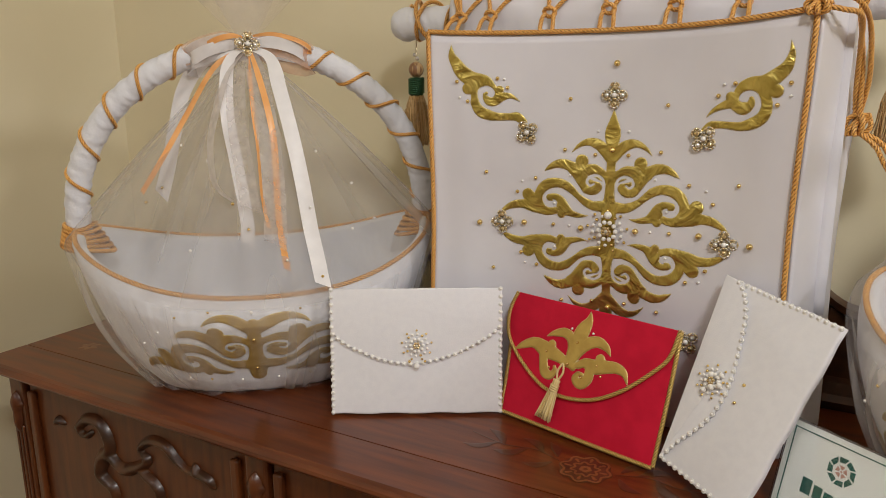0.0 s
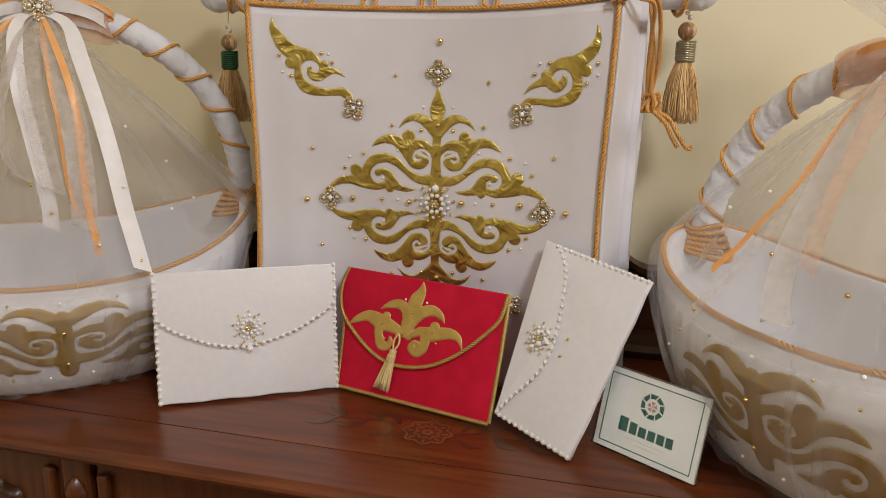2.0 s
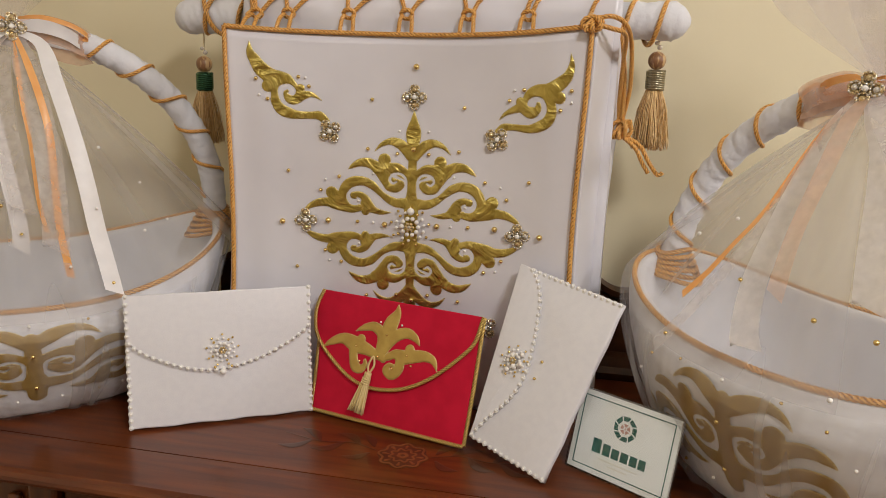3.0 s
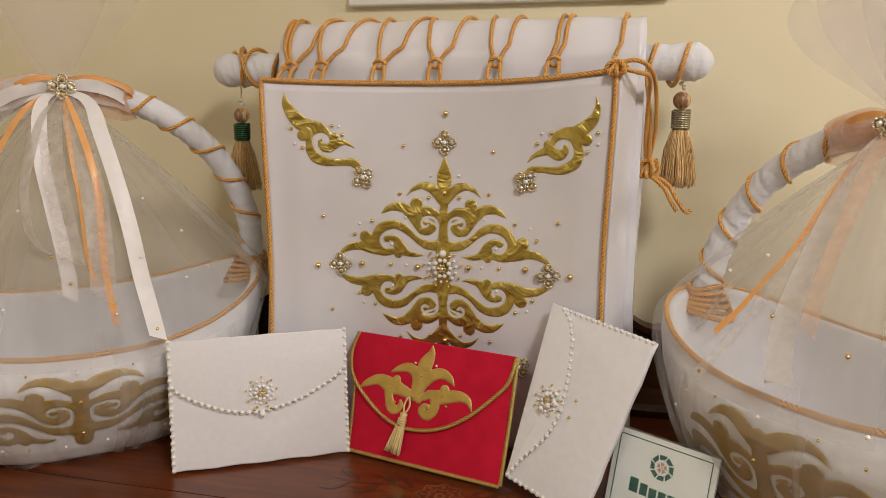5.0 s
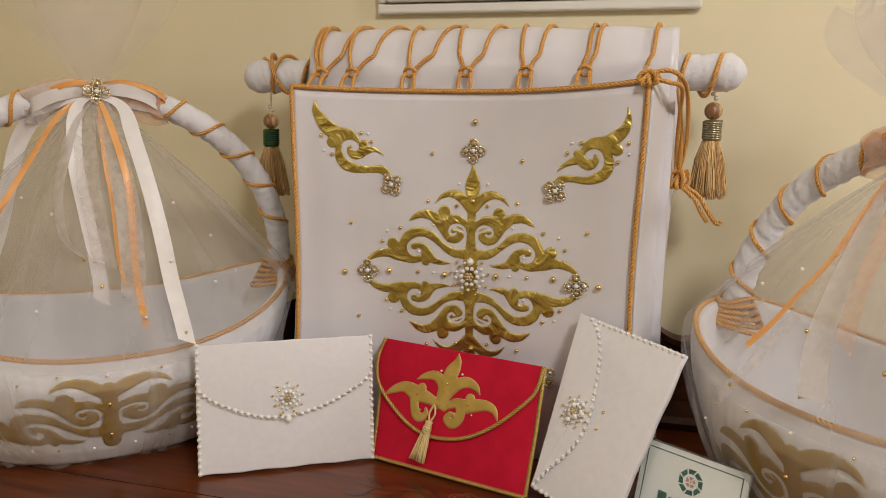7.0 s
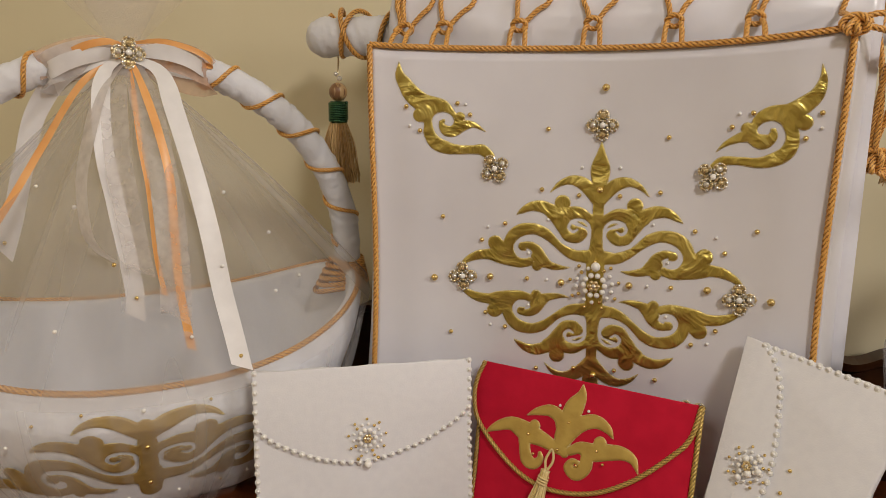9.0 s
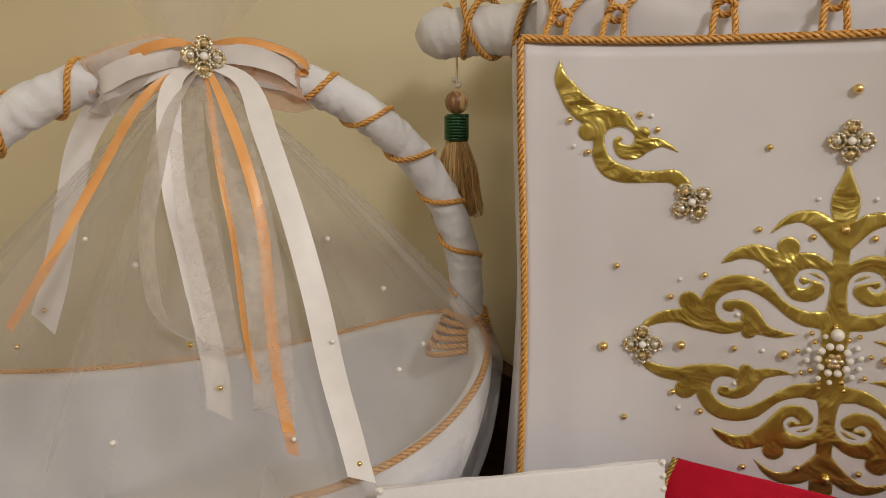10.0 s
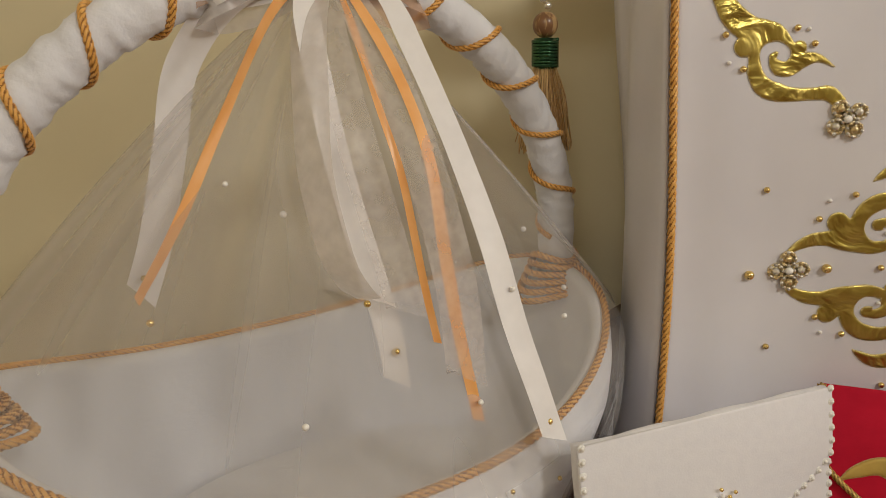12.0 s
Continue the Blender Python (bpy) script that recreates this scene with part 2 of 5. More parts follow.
def rope(name, pts, r, parent, material=None, base=None, label="", close=False):
    """A twisted cord of three strands along a line."""
    p = even(pts, r * 0.45)
    vf = sweep(p, r, 20, 4, r * 7.0, base=base)
    if name is None:
        return vf
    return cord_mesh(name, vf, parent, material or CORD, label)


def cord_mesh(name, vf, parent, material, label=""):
    """Strands in one thread, the grooves between them in a darker painted-on shade."""
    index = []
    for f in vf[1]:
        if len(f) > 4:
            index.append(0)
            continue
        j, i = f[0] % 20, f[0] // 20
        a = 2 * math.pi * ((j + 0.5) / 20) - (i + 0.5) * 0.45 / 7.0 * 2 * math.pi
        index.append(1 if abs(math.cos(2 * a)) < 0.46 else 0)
    dark = {CORD: CORD_SHADE, CORDG: CORDG_SHADE}.get(material, material)
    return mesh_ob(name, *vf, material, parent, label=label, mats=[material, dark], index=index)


def grid_ob(name, nu, nv, fn, material, parent, wrap=False, label="", uv=False):
    """A sheet: fn(u, v) with u, v from 0 to 1."""
    verts = [fn(i / (nu if wrap else nu - 1), j / (nv - 1)) for j in range(nv) for i in range(nu)]
    m = nu if wrap else nu - 1
    faces = [(j * nu + i, j * nu + (i + 1) % nu, (j + 1) * nu + (i + 1) % nu, (j + 1) * nu + i) for j in range(nv - 1) for i in range(m)]
    ob = mesh_ob(name, verts, faces, material, parent, label=label)
    layer = ob.data.uv_layers.new(name="UVMap")
    loops = np.array([v for f in faces for v in f])
    uv = np.stack([(loops % nu) / max(1, m), (loops // nu) / (nv - 1)], 1)
    layer.data.foreach_set("uv", uv.astype(np.float32).ravel())
    return ob


BALLS = {}


def ball(name, r, material, parent, place, squash=1.0, turn=None):
    """One bead; alike beads share one mesh."""
    key = (round(r, 5), material.name, squash)
    if key not in BALLS:
        bm = bmesh.new()
        bmesh.ops.create_icosphere(bm, subdivisions=2, radius=r)
        bmesh.ops.scale(bm, vec=(1, squash, 1), verts=bm.verts)
        me = bpy.data.meshes.new(name)
        bm.to_mesh(me)
        bm.free()
        me.materials.append(material)
        me.polygons.foreach_set("use_smooth", [True] * len(me.polygons))
        BALLS[key] = me
    ob = new(name, BALLS[key])
    ob.parent = parent
    ob.location = place
    return ob


def brooch(parent, m, r, petals=4, name="brooch"):
    """A rhinestone flower brooch round one pearl; its face looks along local -y."""
    ob = thing(name, Matrix.Identity(4), "", "")
    ob.parent = parent
    ob.matrix_parent_inverse = Matrix.Identity(4)
    ob.matrix_basis = m
    for k in ("label", "category"):
        if k in ob:
            del ob[k]
    setting = [[], []]
    for k in range(petals):
        a = 2 * math.pi * (k + (0.5 if petals == 4 else 0)) / petals
        c = Vector((math.cos(a), 0, math.sin(a))) * r * 0.60
        ring = [c + Vector((math.cos(q), 0, math.sin(q))) * r * 0.36 + Vector((0, -r * 0.12, 0)) for q in np.linspace(0, 2 * math.pi, 15)]
        sweep(ring, r * 0.07, 6, base=setting, caps=False)
        sweep([c, c + Vector((0, -r * 0.06, 0)), c + Vector((0, -r * 0.11, 0))], [r * 0.36, r * 0.36, r * 0.30], 14, base=setting)
        for i, q in enumerate(np.linspace(0, 2 * math.pi, 8, endpoint=False)):
            ball("rhinestone", r * 0.088, (CRYSTAL, CRYSTALA, CRYSTALD)[(i + 2 * k + i // 3) % 3], ob, c + Vector((math.cos(q), 0, math.sin(q))) * r * 0.34 + Vector((0, -r * 0.2, 0)))
        ball("rhinestone", r * 0.19, CRYSTALA if k % 2 else CRYSTAL, ob, c + Vector((0, -r * 0.15, 0)))
    disc = [(Vector((math.cos(q), 0, math.sin(q))) * r * 0.55) for q in np.linspace(0, 2 * math.pi, 16, endpoint=False)]
    off = len(setting[0])
    setting[0].extend([tuple(d + Vector((0, -0.0002, 0))) for d in disc] + [tuple(d * 0.8 + Vector((0, -r * 0.15, 0))) for d in disc])
    setting[1].extend([(off + i, off + (i + 1) % 16, off + 16 + (i + 1) % 16, off + 16 + i) for i in range(16)] + [tuple(range(off + 31, off + 15, -1))])
    mesh_ob("setting", *setting, SILVER, ob)
    ball("pearl", r * 0.20, PEARL, ob, (0, -r * 0.22, 0))
    return ob


def pearl_cluster(parent, m, r):
    """A sunburst of pearls and rhinestones; its face looks along local -y."""
    ob = new("pearl_cluster")
    ob.empty_display_size = 0.02
    ob.parent = parent
    ob.matrix_basis = m
    for q in np.linspace(0, 2 * math.pi, 6, endpoint=False):
        ball("rhinestone", r * 0.095, CRYSTALA, ob, (math.cos(q) * r * 0.16, -r * 0.22, math.sin(q) * r * 0.16))
    ball("rhinestone", r * 0.095, CRYSTAL, ob, (0, -r * 0.24, 0))
    for k in range(10):
        a = 2 * math.pi * k / 10
        ball("pearl", r * 0.115, PEARL, ob, (math.cos(a) * r * 0.42, -r * 0.11, math.sin(a) * r * 0.42))
    for k in range(14):
        a = 2 * math.pi * (k + 0.3) / 14
        ball("gold_bead" if k % 3 == 2 else "pearl", r * 0.085, GOLD if k % 3 == 2 else PEARL, ob, (math.cos(a) * r * 0.72, -r * 0.05, math.sin(a) * r * 0.72))
    for k in range(9):
        a = 2 * math.pi * (k + 0.25) / 9
        ball("gold_bead", r * 0.075, GOLD, ob, (math.cos(a) * r * 0.98, -r * 0.06, math.sin(a) * r * 0.98))
    return ob


# ---------- appliqué shapes: strokes in centimetres as (across, up, half width) ----------
LEAF = [(0, 15.5, 0.04), (0, 14.0, 0.54), (0, 12.5, 1.04), (0, 10.9, 0.77), (0, 9.0, 0.60), (0, 5.9, 0.62), (0, 4.2, 0.72), (0, 2.9, 1.0), (0, 0, 0.9)]
STEM = [(0, 10.6, 0.5), (0, 9.0, 0.62), (0, 5.9, 0.77), (0, 2.9, 1.0), (0, 1, 0.9)]
UPPER = [
    [(-5.25, 9.85, 0.04), (-4.3, 10.8, 0.28), (-3.1, 11.3, 0.48), (-1.9, 11.05, 0.68), (-1.0, 10.3, 0.7), (0, 9.0, 0.62)],
    [(-9.0, 6.75, 0.04), (-8.3, 7.65, 0.28), (-7.3, 8.25, 0.50), (-6.2, 8.35, 0.66), (-5.2, 8.0, 0.72), (-4.5, 7.4, 0.92), (-3.9, 6.4, 1.05), (-3.2, 5.7, 1.0), (-2.3, 5.4, 0.95), (-1.65, 5.55, 0.66)],
    [(-3.85, 8.85, 0.84), (-3.8, 8.8, 0.84)],
    [(-3.1, 7.7, 0.75), (-2.1, 7.65, 0.82), (-1.1, 7.1, 0.75), (0, 6.6, 0.7)],
    [(0, 2.9, 1.0), (-1.0, 3.05, 0.75), (-2.2, 3.1, 0.62), (-3.2, 3.6, 0.58), (-4.2, 4.45, 0.58), (-5.3, 5.25, 0.58), (-6.6, 5.8, 0.62), (-8.0, 5.7, 0.70), (-8.9, 5.1, 0.75), (-9.4, 4.2, 0.75), (-9.5, 3.2, 0.9), (-9.0, 2.3, 0.85)],
    [(-15.0, 1.2, 0.15), (-14.2, 1.95, 0.36), (-13.0, 2.5, 0.55), (-11.7, 2.65, 0.65), (-10.5, 2.6, 0.95), (-9.3, 2.25, 0.80), (-8.2, 1.95, 0.60), (-7.2, 2.1, 0.50)],
    [(-11.1, 4.0, 0.85), (-10.4, 3.4, 0.75)],
    [(-8.0, 3.8, 0.50), (-7.2, 3.85, 0.55), (-6.5, 3.3, 0.75), (-6.0, 2.5, 0.80), (-5.2, 1.95, 0.50), (-4.3, 1.7, 0.38), (-3.4, 1.65, 0.20), (-2.7, 1.75, 0.04)],
    [(-6.35, 1.7, 0.58), (-6.3, 1.75, 0.58)],
]
UPPER_GAPS = [
    [(-9.4, 6.7, 0.29), (-8.0, 7.05, 0.43), (-6.5, 7.0, 0.41), (-5.4, 6.6, 0.39), (-4.5, 5.6, 0.30), (-3.5, 4.5, 0.21), (-2.2, 4.0, 0.21), (-1.1, 4.35, 0.21), (-0.85, 5.3, 0.16), (-0.9, 6.4, 0.16), (-1.6, 7.0, 0.16), (-2.6, 6.9, 0.16), (-3.05, 6.2, 0.16), (-2.6, 5.7, 0.15), (-2.1, 5.95, 0.10)],
    [(-2.6, 2.1, 0.18), (-3.4, 2.35, 0.28), (-4.6, 3.1, 0.34), (-5.7, 4.2, 0.29), (-7.0, 4.85, 0.20), (-8.1, 4.7, 0.16), (-8.75, 4.0, 0.16), (-8.8, 3.3, 0.16), (-8.3, 2.7, 0.18), (-7.5, 2.75, 0.25), (-7.15, 3.2, 0.18), (-7.5, 3.5, 0.08)],
    [(-5.2, 9.5, 0.25), (-4.0, 10.2, 0.30), (-2.6, 10.05, 0.34), (-1.5, 9.2, 0.34), (-1.15, 8.6, 0.16)],
]
WING_A = [
    [(-22.0, 23.7, 0.04), (-21.9, 22.3, 0.5), (-21.3, 21.3, 0.76), (-20.5, 20.2, 0.95), (-19.3, 19.3, 1.0), (-18.2, 19.0, 1.0), (-17.2, 18.9, 0.75), (-16.4, 18.2, 0.55), (-15.8, 17.4, 0.5)],
    [(-15.4, 17.8, 0.55), (-15.3, 17.8, 0.56)],
    [(-17.0, 16.4, 0.6), (-16.1, 16.5, 0.85), (-15.0, 16.9, 0.61), (-13.8, 17.0, 0.32), (-12.5, 16.3, 0.05)],
    [(-17.1, 17.4, 0.2), (-17.4, 17.0, 0.4), (-17.1, 16.5, 0.65), (-16.2, 16.4, 0.75)],
    [(-19.6, 18.0, 0.8), (-19.0, 17.9, 0.7)],
    [(-18.7, 18.1, 0.65), (-18.6, 16.8, 0.6), (-18.5, 16.1, 0.75), (-17.8, 15.1, 0.9), (-16.8, 14.5, 0.71), (-15.6, 14.3, 0.55), (-13.9, 14.3, 0.5), (-12.8, 14.3, 0.6), (-11.9, 13.6, 0.51)],
]
WING_A_GAPS = [[(-16.9, 17.1, 0.1), (-16.4, 17.1, 0.27), (-16.3, 17.5, 0.3), (-16.7, 17.9, 0.3), (-17.3, 18.0, 0.3), (-17.9, 17.6, 0.38), (-17.9, 16.7, 0.3), (-17.5, 15.9, 0.25), (-16.6, 15.4, 0.2), (-14.9, 15.3, 0.31), (-13.2, 15.8, 0.51)]]
WING_B = [
    [(20.0, 23.3, 0.03), (20.2, 21.9, 0.36), (19.8, 20.5, 0.65), (18.8, 19.5, 0.85), (17.6, 18.7, 0.95), (16.3, 18.5, 0.95), (15.4, 18.1, 0.8), (14.8, 17.4, 0.5)],
    [(19.0, 17.9, 0.75), (18.5, 18.0, 0.75)],
    [(14.1, 17.2, 0.6), (14.2, 17.1, 0.6)],
    [(14.9, 16.4, 0.75), (14.3, 16.5, 0.65), (13.3, 16.2, 0.45), (12.2, 15.6, 0.25), (11.4, 14.8, 0.05)],
    [(14.6, 16.4, 0.7), (15.5, 16.0, 0.8), (16.2, 16.3, 0.56), (16.5, 16.9, 0.35), (16.3, 17.1, 0.2)],
    [(17.6, 18.1, 0.7), (18.0, 17.0, 0.6), (18.1, 16.0, 0.65), (17.7, 15.0, 0.7), (16.7, 14.3, 0.68), (15.3, 13.9, 0.52), (13.4, 14.0, 0.42), (12.1, 13.9, 0.5), (11.3, 13.3, 0.4)],
]
WING_B_GAPS = [[(15.9, 16.8, 0.12), (15.3, 17.0, 0.28), (15.6, 17.5, 0.28), (16.3, 17.7, 0.25), (16.9, 17.3, 0.28), (17.1, 16.4, 0.27), (16.7, 15.5, 0.2), (15.9, 15.0, 0.22), (14.5, 14.8, 0.3), (13.0, 15.0, 0.4)]]
LILY = [
    [(10.4, 16.0, 0.05), (10.41, 14.78, 0.56), (9.84, 13.4, 1.03), (9.48, 12.28, 0.95), (9.11, 11.16, 0.8), (8.92, 10.0, 0.72), (9.12, 9.05, 0.64), (9.58, 8.53, 0.47)],
    [(4.71, 11.48, 0.05), (5.82, 12.13, 0.41), (7.33, 12.53, 0.65), (8.5, 11.97, 0.72), (8.93, 10.75, 0.64)],
    [(14.45, 11.19, 0.05), (13.69, 12.03, 0.46), (12.43, 12.48, 0.7), (11.08, 12.03, 0.79), (10.02, 10.94, 0.79), (9.42, 9.71, 0.63)],
    [(0.13, 8.6, 0.05), (1.41, 9.53, 0.5), (3.09, 10.21, 0.74), (5.0, 9.76, 1.06), (6.86, 9.4, 0.81), (8.09, 9.02, 0.64), (9.02, 8.73, 0.48)],
    [(5.8, 10.59, 0.65), (5.69, 10.27, 0.65)],
    [(4.84, 9.28, 0.73), (5.11, 8.02, 0.65), (5.63, 6.9, 0.73), (6.48, 6.67, 0.56), (7.05, 7.31, 0.4), (6.92, 7.9, 0.24)],
    [(17.47, 8.38, 0.05), (16.74, 9.62, 0.45), (15.52, 9.99, 0.69), (13.92, 9.7, 0.85), (12.48, 9.36, 0.93), (11.18, 9.5, 0.63), (10.18, 8.94, 0.47)],
    [(13.18, 10.45, 0.7), (13.17, 10.08, 0.7)],
    [(12.08, 8.84, 0.7), (12.0, 7.64, 0.7), (11.15, 6.81, 0.7), (10.29, 7.24, 0.55), (10.56, 7.97, 0.31), (11.15, 8.0, 0.24)],
]


def flip(strokes, sx=1, sy=1):
    return [[(x * sx, y * sy, w) for x, y, w in s] for s in strokes]


def puffed(name, strokes, place, parent, material, cell=0.0013, height=0.0010, soft=0.0009, edge=0.0007, label="", edge_material=None, fat=1.0, gaps=()):
    """Raised cloth in the union of strokes: place(x, y, h) lays a point on its ground."""
    discs = np.vstack([spline([(x * 0.01, y * 0.01, (w * fat + (0.06 if fat > 1 else 0)) * 0.01) for x, y, w in s], 0.0007) for s in strokes])
    lo, hi = (discs[:, :2] - discs[:, 2:]).min(0) - cell * 2, (discs[:, :2] + discs[:, 2:]).max(0) + cell * 2
    xs, ys = np.arange(lo[0], hi[0], cell), np.arange(lo[1], hi[1], cell)
    f = np.full((len(ys), len(xs)), -1.0)
    for x, y, w in discs:
        i0, i1 = np.searchsorted(xs, [x - w - cell * 3, x + w + cell * 3])
        j0, j1 = np.searchsorted(ys, [y - w - cell * 3, y + w + cell * 3])
        d = w - np.hypot(xs[None, i0:i1] - x, ys[j0:j1, None] - y)
        f[j0:j1, i0:i1] = np.maximum(f[j0:j1, i0:i1], d)
    for s in gaps:
        for x, y, w in spline([(x * 0.01, y * 0.01, w * 0.01) for x, y, w in s], 0.0005):
            i0, i1 = np.searchsorted(xs, [x - w - 0.01, x + w + 0.01])
            j0, j1 = np.searchsorted(ys, [y - w - 0.01, y + w + 0.01])
            f[j0:j1, i0:i1] = np.minimum(f[j0:j1, i0:i1], np.hypot(xs[None, i0:i1] - x, ys[j0:j1, None] - y) - w)
    verts, faces, index, known = [], [], [], {}

    def vert(key, x, y, v):
        if key not in known:
            known[key] = len(verts)
            h = height * (1 - math.exp(-max(v, 0) / soft))
            verts.append(place(x, y, h))
        return known[key]

    for j in range(len(ys) - 1):
        for i in range(len(xs) - 1):
            c = [(i, j), (i + 1, j), (i + 1, j + 1), (i, j + 1)]
            vals = [f[b, a] for a, b in c]
            if max(vals) <= 0:
                continue
            poly = []
            for k in range(4):
                (a0, b0), (a1, b1), v0, v1 = c[k], c[(k + 1) % 4], vals[k], vals[(k + 1) % 4]
                if v0 > 0:
                    poly.append(vert(c[k], xs[a0], ys[b0], v0))
                if (v0 > 0) != (v1 > 0):
                    s = v0 / (v0 - v1)
                    key = (min(c[k], c[(k + 1) % 4]), max(c[k], c[(k + 1) % 4]))
                    poly.append(vert(key, xs[a0] + (xs[a1] - xs[a0]) * s, ys[b0] + (ys[b1] - ys[b0]) * s, 0.0))
            if len(poly) > 2:
                faces.append(tuple(poly))
                index.append(1 if sum(max(v, 0) for v in vals) / 4 < edge else 0)
    return mesh_ob(name, verts, faces, material, parent, label=label, mats=[material, edge_material or STITCH], index=index)

# ---------- the room ----------
TOP = 0.83


def structure(name, lo, hi, material, label, category, bevel=0.0):
    return tagged(part(name, box_bm(lo, hi, bevel), material, None), label, category, kind="structure")


structure("wall_north", (-1.60, 1.20, 0), (2.7, 1.32, 2.75), WALL, "cream painted plaster wall behind the sideboard", "wall")
structure("wall_west", (-1.60, -2.8, 0), (-1.48, 1.20, 2.75), WALL, "cream painted plaster side wall", "wall")
structure("wall_east", (2.58, -2.8, 0), (2.70, 1.20, 2.75), WALL, "cream painted plaster side wall", "wall")
structure("wall_south", (-1.60, -2.92, 0), (2.7, -2.80, 2.75), WALL, "cream painted plaster wall", "wall")
structure("floor", (-1.60, -2.92, -0.1), (2.7, 1.32, 0), FLOOR, "brown parquet floor", "floor")
structure("ceiling", (-1.60, -2.92, 2.75), (2.7, 1.32, 2.85), CEIL, "plain white ceiling", "ceiling")

# ---------- the sideboard ----------
side = thing("sideboard", pose(0, 0, 0), "polished cherry-wood sideboard with carved doors and inlaid top", "sideboard")


def moulded(name, prof, x0, x1, material, parent):
    """A moulding with its profile (y, z) swept along x."""
    n = len(prof)
    verts = [(x, y, z) for x in (x0, x1) for y, z in prof]
    faces = [(i, (i + 1) % n, n + (i + 1) % n, n + i) for i in range(n)] + [tuple(reversed(range(n))), tuple(range(n, 2 * n))]
    return mesh_ob(name, verts, faces, material, parent, smooth=False)


SX0, SX1, SF, SB = -1.215, 1.25, 0.667, 1.195
front = [(SB, TOP), (0.7545, TOP), (0.7545, TOP - 0.025), (SB, TOP - 0.025)]
moulded("tabletop", front, SX0, SX1, WOOD, side)
edge = [(0.7525, TOP), (SF + 0.012, TOP), (SF + 0.006, TOP - 0.002), (SF + 0.002, TOP - 0.006), (SF + 0.001, TOP - 0.010), (SF + 0.003, TOP - 0.014), (SF + 0.009, TOP - 0.017), (SF + 0.012, TOP - 0.021),
        (SF + 0.024, TOP - 0.025), (0.7525, TOP - 0.025)]
moulded("tabletop_front_board", edge, SX0, SX1, WOOD, side)
part("carcass", box_bm((SX0 + 0.035, SF + 0.045, 0.10), (SX1 - 0.035, SB - 0.005, TOP - 0.026), 0.003), WOODV, side)
part("plinth", box_bm((SX0 + 0.02, SF + 0.03, 0.0), (SX1 - 0.02, SB - 0.005, 0.099), 0.006), WOODV, side)
DF = SF + 0.045
posts = [SX0 + 0.035, SX0 + 0.562, SX0 + 1.20, SX0 + 1.863, SX1 - 0.075]
for x in posts:
    p = part("pilaster", box_bm((x, DF - 0.018, 0.10), (x + 0.040, DF - 0.0005, TOP - 0.027), 0.006, 3), WOODV, side)
    for k in range(3):
        part("flute", box_bm((x + 0.008 + k * 0.009, DF - 0.0215, 0.16), (x + 0.014 + k * 0.009, DF - 0.0175, TOP - 0.11), 0.002, 2), WOODV, p)
    puffed("carved_drop", [[(0, 3, 0.4), (0, 1.5, 1.3), (0, 0, 0.9), (0, -1.8, 1.0), (0, -3.5, 0.4)], [(-1.1, 1.2, 0.5), (-0.5, 0.4, 0.5)], [(1.1, 1.2, 0.5), (0.5, 0.4, 0.5)]],
           lambda u, v, h, x=x: (x + 0.020 + u, DF - 0.019 - h, TOP - 0.085 + v), p, WOODV, cell=0.003, height=0.012, soft=0.006, edge=-1)
SCROLLS = [
    [(-19.4, 14.6, 0.5), (-18.4, 15.3, 0.75), (-17.2, 14.9, 0.4)],
    [(-13.8, 15.2, 0.55), (-12.9, 15.9, 0.75), (-11.0, 17.2, 0.95), (-8.2, 17.3, 1.0), (-6.5, 15.6, 1.05), (-6.2, 13.3, 1.1), (-8.3, 11.2, 1.35), (-9.0, 8.4, 1.2), (-6.3, 6.6, 0.95), (-6.2, 4.0, 0.8), (-8.0, -2, 0.7), (-6.0, -10, 0.6), (-8.0, -18, 0.5)],
    [(-12.9, 15.9, 0.75), (-13.2, 14.6, 0.55), (-11.8, 14.2, 0.6), (-10.4, 15.0, 0.5)],
    [(-8.6, 11.1, 1.1), (-6.4, 12.2, 1.0), (-4.6, 11.2, 0.95), (-2.8, 10.8, 1.1), (-1.0, 11.6, 0.95), (0.65, 12.4, 0.9), (2.35, 13.8, 0.8), (1.4, 14.6, 0.5)],
    [(0.6, 14.9, 0.4), (1.6, 16.1, 0.7), (3.9, 17.3, 0.85), (6.7, 17.1, 0.85), (8.4, 15.8, 0.75), (10.4, 14.6, 0.65), (12.7, 14.5, 0.75), (14.8, 14.1, 0.8), (15.7, 13.2, 0.45)],
    [(12.7, 14.5, 0.9), (12.2, 15.5, 0.5)],
    [(0.2, 11.8, 0.6), (1.9, 11.0, 0.85), (3.5, 10.2, 0.9), (4.5, 8.3, 0.8), (3.4, 2.0, 0.65), (5.0, -7.0, 0.6), (3.0, -16.0, 0.45)],
]
